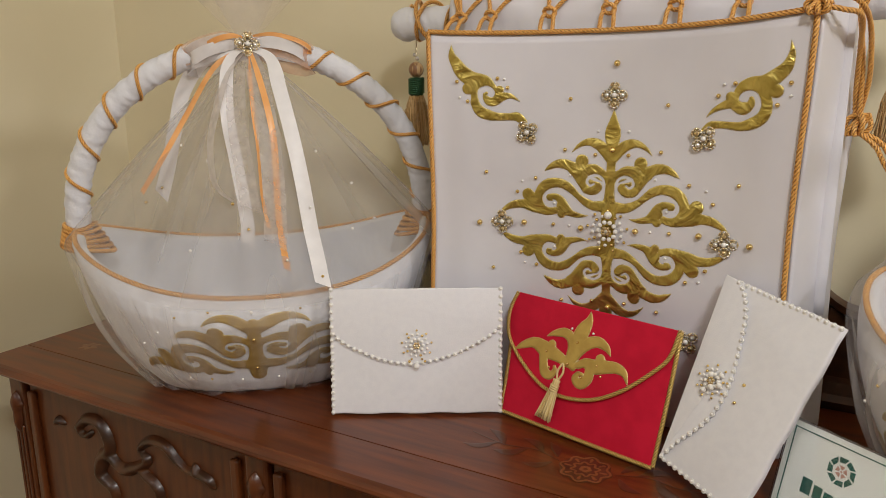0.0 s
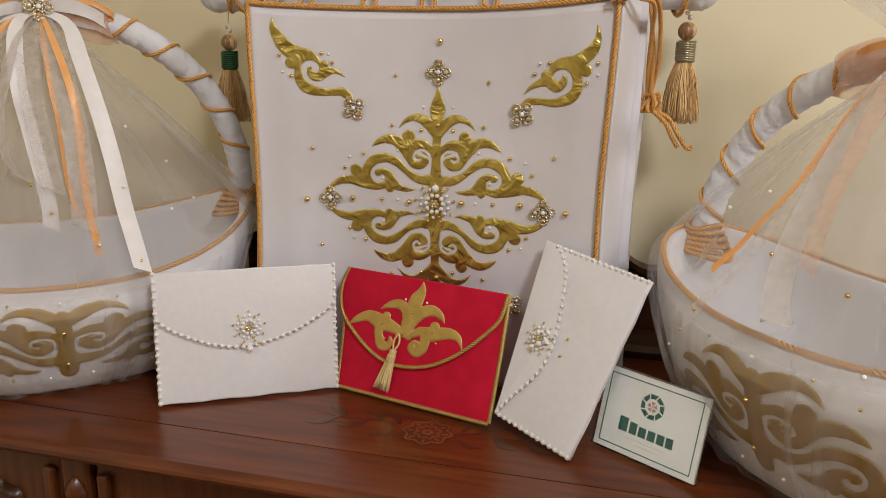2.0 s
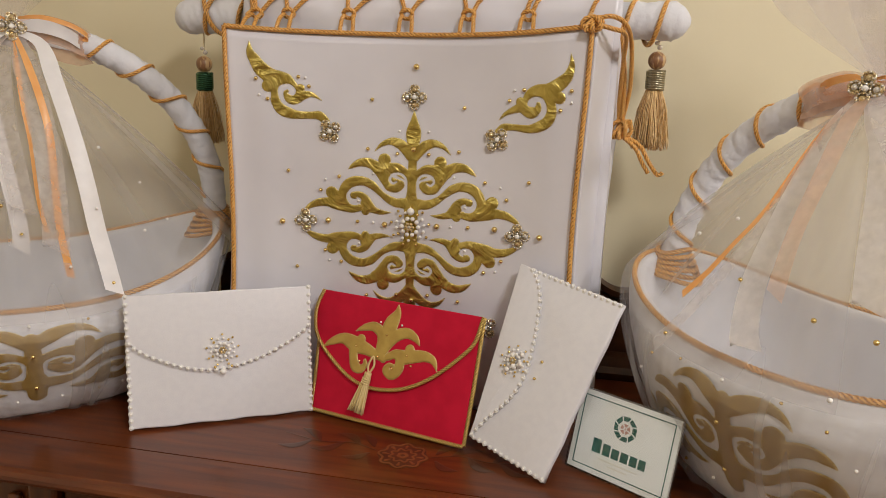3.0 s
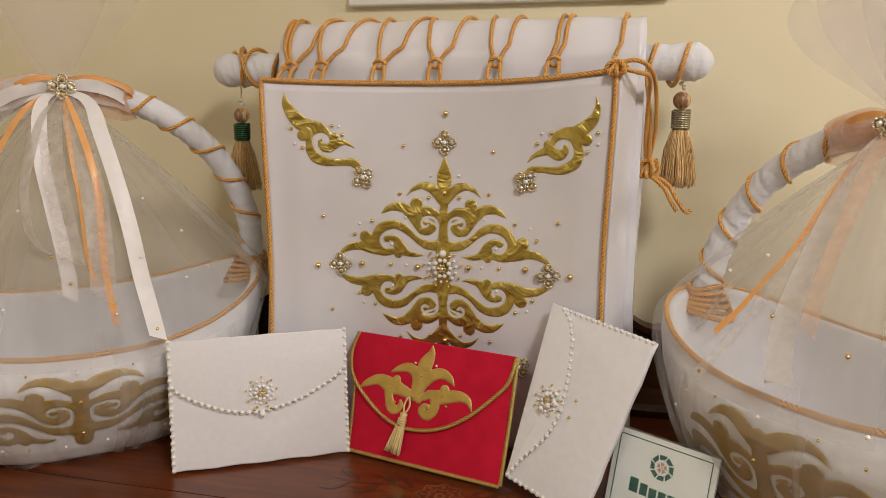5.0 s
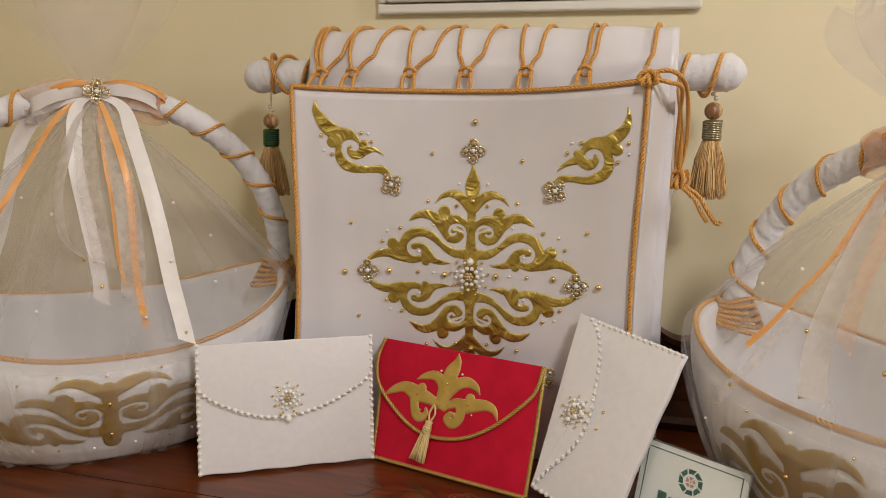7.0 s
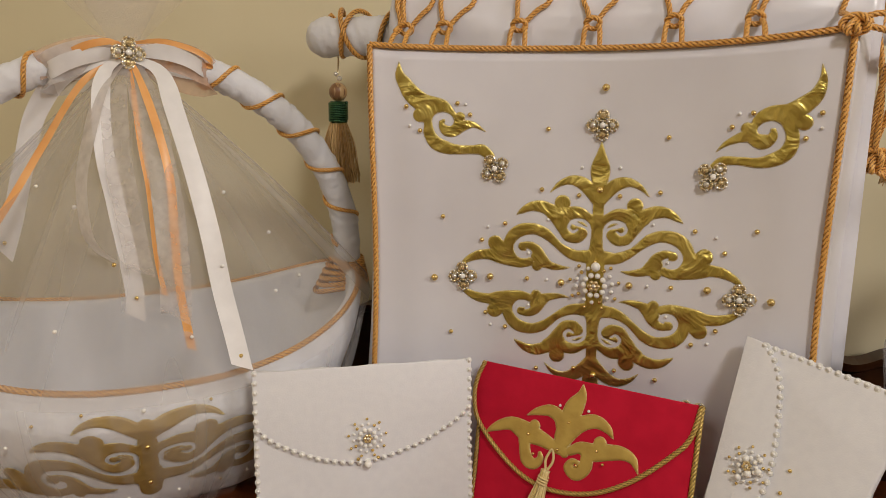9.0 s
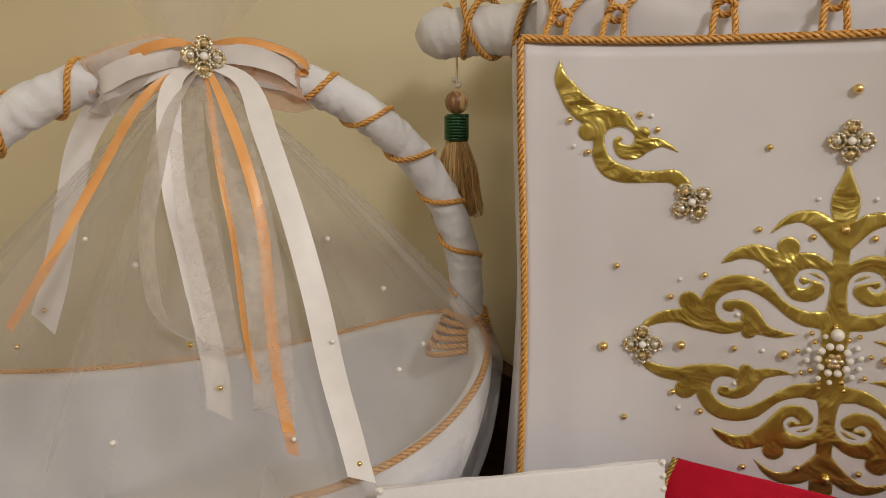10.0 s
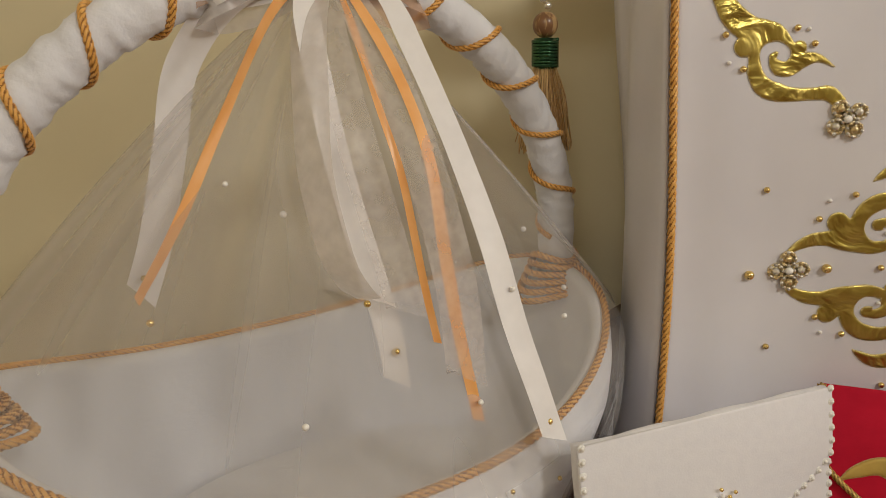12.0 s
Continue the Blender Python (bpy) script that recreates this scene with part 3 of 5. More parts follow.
for k in range(4):
    x0, x1 = posts[k] + 0.044, posts[k + 1] - 0.004
    cx = (x0 + x1) / 2
    door = part("door", box_bm((x0, DF - 0.010, 0.115), (x1, DF - 0.0005, TOP - 0.033), 0.003), WOODV, side)
    bm = bmesh.new()
    for lo, hi in (((x0 + 0.006, 0.13), (x0 + 0.022, TOP - 0.045)), ((x1 - 0.022, 0.13), (x1 - 0.006, TOP - 0.045)), ((x0 + 0.023, 0.13), (x1 - 0.023, 0.146))):
        box_bm((lo[0], DF - 0.020, lo[1]), (hi[0], DF - 0.0095, hi[1]), 0.004, 3, bm)
    part("door_moulding", bm, WOODV, door)
    puffed("carved_scrollwork", SCROLLS, lambda u, v, h, cx=cx: (cx + 0.02 + u, DF - 0.0105 - h, TOP - 0.235 + v), door, WOODD, cell=0.003, height=0.016, soft=0.007, edge=-1, label="dark carved rococo scrolls")
# shaped board along the back of the top
bxs = np.linspace(-0.645, 0.125, 110)


def crest(x):
    c = abs(x + 0.265)
    return TOP + 0.135 + 0.12 * math.exp(-((c / 0.235) ** 6)) + 0.020 * math.exp(-(((c - 0.345) / 0.03) ** 2))


bv = [(x, y, z) for x in bxs for y, z in ((1.165, TOP + 0.0005), (1.165, crest(x) - 0.014), (1.158, crest(x) - 0.010), (1.156, crest(x)), (1.190, crest(x)), (1.190, TOP + 0.0005))]
bf = [(i * 6 + j, i * 6 + (j + 1) % 6, i * 6 + 6 + (j + 1) % 6, i * 6 + 6 + j) for i in range(len(bxs) - 1) for j in range(6)] + [tuple(range(6)), tuple(reversed(range(6 * len(bxs) - 6, 6 * len(bxs))))]
mesh_ob("back_board", bv, bf, WOODD, side, smooth=False, label="dark curved wooden back board")
moulded("back_moulding", [(1.164, TOP + 0.0005), (1.140, TOP + 0.0005), (1.138, TOP + 0.012), (1.146, TOP + 0.020), (1.152, TOP + 0.036), (1.164, TOP + 0.040)], SX0 + 0.02, SX1 - 0.02, WOODD, side)
# inlaid flower and sprays
def flat_at(cx, cy, z, turn=0.0):
    c, s = math.cos(turn), math.sin(turn)
    return lambda u, v, h: (cx + u * c - v * s, cy + u * s + v * c, z + h)


def petal_ring(n, r0, r1, w):
    return [[(r0 * math.cos(a), r0 * math.sin(a), w * 0.5), ((r0 + r1) / 2 * math.cos(a), (r0 + r1) / 2 * math.sin(a), w), (r1 * math.cos(a), r1 * math.sin(a), w * 0.6)] for a in [2 * math.pi * k / n for k in range(n)]]


IX, IY = -0.230, 0.821


def lobed(r, amp, n, w, off=0.0):
    """A closed line round a flower, waving out at each petal."""
    return [(((r + amp * math.cos(n * a + off)) * math.cos(a)), ((r + amp * math.cos(n * a + off)) * math.sin(a)), w) for a in np.linspace(0, 2 * math.pi, 49)]


puffed("inlay_flower", [[(2.9, 0, 0.35), (1.5, 0, 1.6), (0, 0, 2.6), (-1.5, 0, 1.6), (-2.9, 0, 0.35)], lobed(2.2, 0.25, 8, 0.75)], flat_at(IX, IY, TOP + 0.0004), side, INLAYD, cell=0.0012, height=0.0002, edge=-1, label="dark inlaid rosette")
puffed("inlay_ring", [lobed(2.75, 0.28, 8, 0.15), lobed(1.45, 0.22, 8, 0.14, 3.14), lobed(0.5, 0.05, 5, 0.20)] + [[(1.75 * math.cos(a), 1.75 * math.sin(a), 0.10), (2.4 * math.cos(a), 2.4 * math.sin(a), 0.22)] for a in np.arange(8) * math.pi / 4],
       flat_at(IX, IY, TOP + 0.0008), side, INLAY, cell=0.0009, height=0.0002, edge=-1, label="light inlaid petal lines")
SPRAY = [
    [(-3.5, 0.5, 0.1), (-7, 1.6, 0.14), (-11, 1.0, 0.14), (-16, 2.2, 0.1)], [(-6, 1.6, 0.2), (-7.5, 3.2, 0.7), (-9.5, 3.6, 0.1)], [(-8, 1.4, 0.2), (-9.5, -0.6, 0.75), (-11.5, -1.0, 0.1)],
    [(-11, 1.0, 0.2), (-12.4, 3.0, 0.7), (-14.3, 3.8, 0.1)], [(-12, 1.0, 0.2), (-13.6, -0.9, 0.6), (-15.6, -1.2, 0.1)], [(-4.0, 1.4, 0.2), (-4.8, 3.0, 0.6), (-6.0, 4.2, 0.1)], [(-4.2, -0.4, 0.2), (-5.4, -1.8, 0.6), (-7.2, -2.0, 0.1)],
]
for s in (1, -1):
    puffed("inlay_spray", flip(SPRAY, s), flat_at(IX, IY, TOP + 0.0004), side, INLAYD, cell=0.0014, height=0.0002, edge=-1, label="dark inlaid leaf spray")
puffed("inlay_sprig", petal_ring(6, 0.5, 1.5, 0.5), flat_at(-1.11, 0.80, TOP + 0.0004), side, INLAY, cell=0.0014, height=0.0002, edge=-1)

# ---------- framed picture on the wall ----------
pic = thing("picture_frame", pose(-0.2255, 1.199, 1.465), "white moulded picture frame hung on the wall", "picture frame")
bm = bmesh.new()
for lo, hi, d in (((-0.2515, 0.0), (0.2515, 0.016), 0.014), ((-0.2515, 0.017), (-0.2355, 0.70), 0.014), ((0.2355, 0.017), (0.2515, 0.70), 0.014), ((-0.2515, 0.701), (0.2515, 0.717), 0.014),
                  ((-0.234, 0.0175), (0.234, 0.045), 0.022), ((-0.234, 0.046), (-0.207, 0.672), 0.022), ((0.207, 0.046), (0.234, 0.672), 0.022), ((-0.234, 0.673), (0.234, 0.70), 0.022)):
    box_bm((lo[0], -d, lo[1]), (hi[0], 0, hi[1]), 0.004, 3, bm)
part("frame", bm, FRAME, pic)
part("panel", box_bm((-0.206, -0.008, 0.047), (0.206, -0.001, 0.671)), CARD, pic)
# ---------- the laced wall bag ----------
BX, BZ, BW, BH = -0.280, 1.084, 0.233, 1.333 - TOP
MX = -0.266
bag = thing("fabric_bag", pose(0, 0, 0), "white satin bag with gold appliqué, beads and orange cord lacing", "bag")


def panel_y(x, z):
    u = max(-1, min(1, (x - BX) / BW))
    v = (z - TOP) / BH
    return 0.953 + 0.031 * (1 - u * u) - 0.007 * max(0.0, u) ** 2 * (1 - u ** 8) - 0.003 * math.sin(v * 9 + x * 12) * (1 - u * u) + 0.0018 * math.sin(u * 11 + v * 2) * (1 - u ** 4) * (1.2 - v) + 0.0011 * math.sin(u * 27 + v * 1.5) * abs(u) ** 3


def half_width(v):
    return BW + 0.006 * math.cos(v * math.pi) ** 2 - 0.002


def front_fn(u, v):
    z = TOP + 0.001 + v * (BH - 0.001) + (0.004 * (2 * abs(u - 0.5)) ** 4 + 0.010 * max(0.0, 2 * u - 1) ** 2) * v
    x = BX + (2 * u - 1) * half_width(v)
    return (x, panel_y(x, z), z)


fp = grid_ob("front_panel", 81, 41, front_fn, SATIN, bag)
md = fp.modifiers.new("thick", "SOLIDIFY")
md.thickness, md.offset = 0.006, -1


def gusset(sgn):
    def fn(u, v):
        z = TOP + 0.001 + v * (BH + (0.014 if sgn > 0 else 0.003))
        x = BX + sgn * (half_width(v) + 0.004 + (0.042 if sgn > 0 else 0.030) * u + 0.020 * math.sin(u * 5.0) * (1 - v) ** 1.5 * (1 if sgn < 0 else 0.35) + (0.006 if sgn < 0 else 0.0015) * math.sin(u * 9 + v * 4) * u)
        return (x, 0.956 + u * (0.115 + 0.06 * (1 - v) * (sgn < 0)), z)
    ob = grid_ob("side_panel", 18, 26, fn, SATIN, bag, label="white cloth side")
    m = ob.modifiers.new("thick", "SOLIDIFY")
    m.thickness, m.offset = 0.003, 0
    return ob


gusset(-1), gusset(1)
# cloth rising behind and rolled over the rod
RY, RZ, RR = 1.075, 1.362, 0.060


def drape(u, v):
    x = BX - 0.238 + 0.510 * u
    if v < 0.45:
        k = v / 0.45
        return (x, 1.016 - 0.002 * math.sin(x * 30) - 0.001 * k, 1.0 + (RZ - 1.0) * k)
    a = math.pi - (v - 0.45) / 0.55 * math.pi * 1.05
    r = RR + 0.0015 * math.sin(x * 55)
    return (x, RY + r * math.cos(a), RZ + r * math.sin(a))


dp = grid_ob("rolled_cloth", 50, 44, drape, SATIN, bag, label="white satin rolled over the rod")
md = dp.modifiers.new("thick", "SOLIDIFY")
md.thickness, md.offset = 0.004, 1
part("back_panel", box_bm((BX - 0.236, 1.078, TOP + 0.001), (BX + 0.236, 1.084, 1.33), 0.002), SATIN, bag)


def wrapped(points, radius, wr=0.0016, k=55, seed=0, sides=28, strip=0.024):
    """A tube bound in a wound strip of cloth: each turn laps over the last, with creases along it."""
    step = 0.003
    p = even(points, step)
    r = np.full(len(p), radius) if np.isscalar(radius) else np.interp(np.linspace(0, 1, len(p)), np.linspace(0, 1, len(radius)), radius)
    verts, faces = sweep(p, r, sides)
    v = np.array(verts)
    for i in range(len(v)):
        ring, j = divmod(i, sides)
        a = 2 * math.pi * j / sides
        along = ring * step
        bend = along + 0.0045 * noise.noise((along * 22, math.cos(a), math.sin(a) + seed)) + 0.010 * math.cos(a + seed + along * 6)
        lap = (bend / strip) % 1.0
        turn = math.floor(bend / strip)
        ridge = (lap - 0.5) * 0.62 if lap < 0.9 else (0.4 - (lap - 0.9) * 8.0) * 0.62
        crease = noise.noise((bend * k * 3.2, math.cos(a) * 1.1 + turn * 3.7, math.sin(a) * 1.1 + seed))
        d = v[i] - p[ring]
        size = np.linalg.norm(d)
        v[i] += d / (size + 1e-9) * wr * min(1.0, size / 0.012) * (0.55 * ridge + 0.42 * crease)
    return v.tolist(), faces


RL, RRt = -0.641, 0.066
ends = [0.004, 0.0115, 0.0172, 0.0208, 0.0232, 0.0246, 0.0253, 0.0255, 0.0252, 0.0248] + [0.0242] * 160 + [0.0248, 0.0252, 0.0255, 0.0253, 0.0246, 0.0232, 0.0208, 0.0172, 0.0115, 0.004]
mesh_ob("rod", *wrapped([(RL - 0.016, RY, RZ - 0.004), (RRt + 0.016, RY, RZ + 0.004)], ends, wr=0.0042, k=75), FELT, bag, label="rod bound in white cloth")


def helix(x0, x1, turns, r, start=0.0):
    return [(x0 + (x1 - x0) * t, RY + r * math.sin(start + turns * 2 * math.pi * t), RZ + r * math.cos(start + turns * 2 * math.pi * t)) for t in np.linspace(0, 1, int(40 * turns) + 2)]


rope("rod_cord", helix(RL + 0.012, RL + 0.125, 2.2, 0.0275, 0.4), 0.0032, bag)
rope("rod_cord", helix(RL + 0.072, RL + 0.014, 1.0, 0.0295, 2.2), 0.0032, bag)
rope("rod_cord", helix(RRt - 0.095, RRt - 0.015, 1.9, 0.0272, 0.6), 0.0032, bag)
# cord along the edges of the front
def front_line(side_sign, v0, v1):
    return [(BX + side_sign * half_width(v), panel_y(BX + side_sign * half_width(v), 0) - 0.003, TOP + 0.004 + v * (BH + (0.012 if side_sign > 0 else 0.002))) for v in np.linspace(v0, v1, 30)]


rope("edge_cord", front_line(-1, 0, 1.0), 0.0032, bag)
rope("edge_cord", front_line(1, 0, 1.0), 0.0032, bag)
rope("top_cord", [(front_fn(u, 1)[0], front_fn(u, 1)[1] - 0.002, front_fn(u, 1)[2] + 0.002) for u in np.linspace(0, 1, 40)], 0.0032, bag)
# lacing over the roll, knotted at the top edge
KN = [-0.493, -0.447, -0.362, -0.283, -0.201, -0.124]


def over(x0, x1, z0):
    """From a knot at the front up and over the roll."""
    pts = [(x0, 1.006, z0), (x0 + (x1 - x0) * 0.25, 1.009, z0 + 0.014)]
    for k in range(7):
        t = k / 6
        a = math.pi - 0.35 - t * 1.75
        pts.append((x0 + (x1 - x0) * (0.45 + 0.55 * t), RY + (RR + 0.0075) * math.cos(a), RZ + (RR + 0.0075) * math.sin(a)))
    return spline(pts, 0.004)


KZ = 1.362
for i, x in enumerate(KN):
    z = KZ + 0.0008 * i
    rope("lacing_cord", over(x - 0.004, x - [0.012, 0.014, 0.006, 0.022, 0.014, -0.010][i], z), 0.0028, bag)
    rope("lacing_cord", over(x + 0.004, x + [0.052, 0.058, 0.060, 0.042, 0.030, 0.022][i], z), 0.0028, bag)
    ring = [(x + 0.0075 * math.cos(a), 0.999 - 0.003 * math.sin(a), z - 0.003 + 0.0055 * math.sin(a)) for a in np.linspace(0, 2 * math.pi, 16)]
    rope("lacing_knot", ring, 0.0028, bag)
    y1 = panel_y(x, 1.34) + 0.004
    for s in (-1, 1):
        rope("lacing_cord", spline([(x + s * 0.006, 1.000, z - 0.004), (x + s * 0.008, (y1 + 1.0) / 2, z - 0.012), (x + s * 0.009, y1, 1.331)], 0.003), 0.0028, bag)
rope("lacing_cord", over(KN[0] - 0.006, KN[0] - 0.026, KZ), 0.0028, bag)
rope("lacing_cord", spline([(-0.500, 0.985, 1.356), (-0.503, 1.008, 1.366), (-0.507, 1.013, 1.39), (-0.505, 1.03, 1.418), (-0.503, 1.07, 1.429)], 0.003), 0.0028, bag)
# big corner knot with its hanging loops and ends
kx, ky, kz = -0.043, 0.949, 1.351
for k in range(4):
    a0 = k * 0.8
    ring = [(kx + 0.012 * math.cos(a) * math.cos(a0), ky + 0.010 * math.cos(a) * math.sin(a0), kz + 0.008 * math.sin(a + k)) for a in np.linspace(0, 2 * math.pi, 20)]
    rope("corner_knot", ring, 0.0029, bag)
rope("lacing_cord", over(-0.047, -0.030, 1.366), 0.0028, bag)
rope("lacing_cord", spline([(-0.045, 0.960, 1.358), (-0.047, 0.985, 1.364), (-0.047, 1.004, 1.367)], 0.003), 0.0028, bag)
rope("hanging_cord", spline([(kx, ky, kz + 0.004), (-0.022, 0.950, 1.360), (-0.004, 0.965, 1.352), (0.006, 1.00, 1.33), (0.010, 1.03, 1.28), (0.006, 1.045, 1.247), (0.002, 1.045, 1.229)], 0.003), 0.0029, bag)
rope("hanging_cord", spline([(kx, ky, kz), (-0.020, 0.952, 1.346), (-0.003, 0.975, 1.340), (-0.002, 1.01, 1.31), (-0.002, 1.035, 1.262), (0.000, 1.045, 1.232)], 0.003), 0.0029, bag)
rope("hanging_cord", spline([(RRt - 0.078, RY - 0.028, RZ), (-0.006, 1.030, 1.345), (0.002, 1.03, 1.29), (0.004, 1.04, 1.237)], 0.003), 0.0029, bag)
for k in range(5):
    a0 = k * 0.65
    ring = [(0.004 + 0.013 * math.cos(a) * math.cos(a0), 1.042 + 0.013 * math.cos(a) * math.sin(a0), 1.224 + 0.011 * math.sin(a + k * 1.1)) for a in np.linspace(0, 2 * math.pi, 20)]
    rope("tied_knot", ring, 0.0029, bag)
rope("cord_end", spline([(-0.030, 1.06, 1.202), (-0.012, 1.05, 1.213), (0.004, 1.042, 1.220)], 0.003), 0.0029, bag)
rope("cord_end", spline([(0.006, 1.04, 1.215), (0.024, 1.036, 1.200), (0.034, 1.036, 1.182), (0.043, 1.038, 1.168)], 0.003), 0.0029, bag)
rope("cord_end", spline([(0.010, 1.044, 1.215), (0.030, 1.042, 1.203), (0.044, 1.04, 1.181), (0.056, 1.040, 1.166), (0.062, 1.040, 1.170)], 0.003), 0.0029, bag)


def on_front(dx=0.0, dz=0.0, k=1.0):
    return lambda u, v, h: (MX + dx + u * k, panel_y(MX + dx + u, BZ + dz + v) - 0.0006 - h, BZ + dz + v * k)


MOTIF = [LEAF] + UPPER + flip(UPPER, -1) + flip(UPPER, 1, -0.97) + flip(UPPER, -1, -0.97) + [[(0, 0, 0.9), (0, -2.9, 1.0), (0, -4.2, 0.72), (0, -5.9, 0.62), (0, -9, 0.62), (0, -11.5, 0.9), (0, -13, 0.5), (0, -14, 0.1)]]
puffed("gold_scrollwork", MOTIF, on_front(), bag, FOIL, gaps=UPPER_GAPS + flip(UPPER_GAPS, -1) + flip(UPPER_GAPS, 1, -0.97) + flip(UPPER_GAPS, -1, -0.97), cell=0.0010, edge=0.0008, label="gold foil scrollwork appliqué")
puffed("gold_wing", WING_A, on_front(), bag, FOIL, cell=0.0009, edge=0.0008, gaps=WING_A_GAPS, label="gold foil wing appliqué")
puffed("gold_wing", WING_B, on_front(), bag, FOIL, cell=0.0009, edge=0.0008, gaps=WING_B_GAPS, label="gold foil wing appliqué")


def stud(name, u, v, r, material):
    x, z = MX + u * 0.01, BZ + v * 0.01
    return ball(name, r, material, bag, (x, panel_y(x, z) - 0.0005 - r * 0.55, z))


for u, v in ((-7.4, 0.2), (8.0, 0.5), (-10.0, 6.3), (10.0, 6.6), (-12.6, 4.3), (13.0, 4.6), (-6.1, 10.2), (6.3, 10.4), (-2.1, 9.7), (2.2, 9.8), (-12.1, -4.2), (12.7, -3.6), (-9.8, -5.7), (10.4, -5.4),
             (-6.1, -10.3), (7.0, -9.9), (-1.9, -9.9), (2.6, -9.6), (-17.0, 6.8), (15.8, 7.1), (-16.0, -6.7), (15.6, -6.2), (-5.7, 16.7), (6.8, 16.1),
             (-21.1, 18.9), (-19.6, 16.3), (-15.6, 19.3), (-14.2, 18.1), (20.4, 18.8), (19.2, 16.4), (14.5, 18.7), (12.7, 17.3)):
    stud("gold_bead", u, v, 0.0026, GOLD)
for u, v in ((-17.9, -0.3), (17.6, 0.2), (-11.6, 0.1), (11.6, 0.6), (-3.6, 0.0), (3.7, 0.3), (0.15, 21.1), (0.1, 10.4), (0.3, -10.5)):
    stud("gold_bead", u, v, 0.0040, GOLD)
for u, v in ((-11.9, 5.8), (12.1, 6.1), (-5.3, 6.9), (5.8, 7.0), (-1.9, 12.7), (2.1, 12.8), (-7.3, 3.1), (7.5, 3.1), (-7.2, -2.9), (7.7, -2.7), (-11.5, -5.6), (12.0, -5.1), (-5.2, 0.2), (5.6, 0.4),
             (-20.7, 16.8), (-14.7, 19.2), (20.5, 17.4), (13.3, 18.6)):
    stud("pearl", u, v, 0.0017, PEARL)


def pin(u, v, r, turn=0):
    x, z = MX + u * 0.01, BZ + v * 0.01
    return brooch(bag, pose(x, panel_y(x, z) - 0.001, z, 0, turn, 0), r)


for u, v, turn in ((-11.3, 12.3, 10), (11.3, 12.3, -8), (0, 17.2, 45), (-14.7, 0, 40), (14.7, 0, 40), (11.0, -13.0, 5), (-11.0, -13.0, 5)):
    pin(u, v, 0.0165, turn)
pearl_cluster(bag, pose(MX, panel_y(BX, BZ) - 0.003, BZ), 0.027)
ball("pearl", 0.0052, PEARL, bag, (MX + 0.001, panel_y(BX, BZ) - 0.007, BZ + 0.021))


# ---------- tassels ----------
def tassel(m, coil, label):
    ob = thing("tassel", m, label, "tassel", "tassels on the rod")
    rope("hook", [(0, 0, 0.052), (0.0008, 0, 0.038), (0, 0, 0.016)], 0.0011, ob, SILVER)
    ball("glass_bead", 0.0036, CRYSTAL, ob, (0.0022, 0, 0.017))
    ball("glass_bead", 0.0030, CRYSTAL, ob, (-0.0022, -0.001, 0.0225))
    bm = bmesh.new()
    bmesh.ops.create_uvsphere(bm, u_segments=24, v_segments=14, radius=0.0119)
    bmesh.ops.scale(bm, vec=(1, 1, 1.02), verts=bm.verts)
    part("wooden_bead", bm, BEADW, ob, "brown striped wooden bead", True)
    vf = [[], []]
    sweep([(0.0112 * math.cos(a), 0.0112 * math.sin(a), -0.0135 - 0.024 * a / (2 * math.pi * 8)) for a in np.linspace(0, 2 * math.pi * 8, 220)], 0.0019, 8, base=vf)
    sweep([(0, 0, -0.012), (0, 0, -0.040)], 0.0105, 16, base=vf)
    mesh_ob("coil", *vf, coil, ob, label="metal coil")
    rng = random.Random(4)
    vf = [[], []]
    for k in range(650):
        a, r = rng.uniform(0, 2 * math.pi), 0.0095 * math.sqrt(rng.random())
        sp, ln = rng.uniform(1.9, 2.7), rng.uniform(0.072, 0.083)
        w = rng.uniform(-0.0045, 0.0045)
        sweep(spline([(r * math.cos(a), r * math.sin(a), -0.036), (r * 1.7 * math.cos(a) + w + rng.uniform(-0.002, 0.002), r * 1.7 * math.sin(a), -0.036 - ln * 0.4), (r * (sp + 1.7) / 2 * math.cos(a) + w + rng.uniform(-0.003, 0.003), r * (sp + 1.7) / 2 * math.sin(a), -0.036 - ln * 0.7), (r * sp * math.cos(a) + w, r * sp * math.sin(a) + w, -0.036 - ln)], 0.012), 0.0005, 4, base=vf)
    mesh_ob("fringe", *vf, SILK, ob, label="straw-gold silk fringe")
    return ob


tassel(pose(-0.615, 1.077, 1.290), COILG, "straw-gold tassel with wooden bead and green coil")
tassel(pose(0.044, 1.077, 1.315), COILY, "straw-gold tassel with wooden bead and brass coil")


# ---------- envelopes ----------
def slab(outline, y0, y1, puff=0.0, bevel=0.0012):
    """A cushion-edged slab from an outline in x, z; it bulges a little towards -y."""
    bm = bmesh.new()
    vs = [bm.verts.new((x, y1, z)) for x, z in outline]
    f = bm.faces.new(vs)
    r = bmesh.ops.extrude_face_region(bm, geom=[f])
    top = [v for v in r["geom"] if isinstance(v, bmesh.types.BMVert)]
    for v in top:
        v.co.y = y0
    bmesh.ops.recalc_face_normals(bm, faces=bm.faces)
    bmesh.ops.bevel(bm, geom=[e for e in bm.edges if abs(e.verts[0].co.y - e.verts[1].co.y) < 1e-6], offset=bevel, segments=3, profile=0.5, affect="EDGES")
    return bm


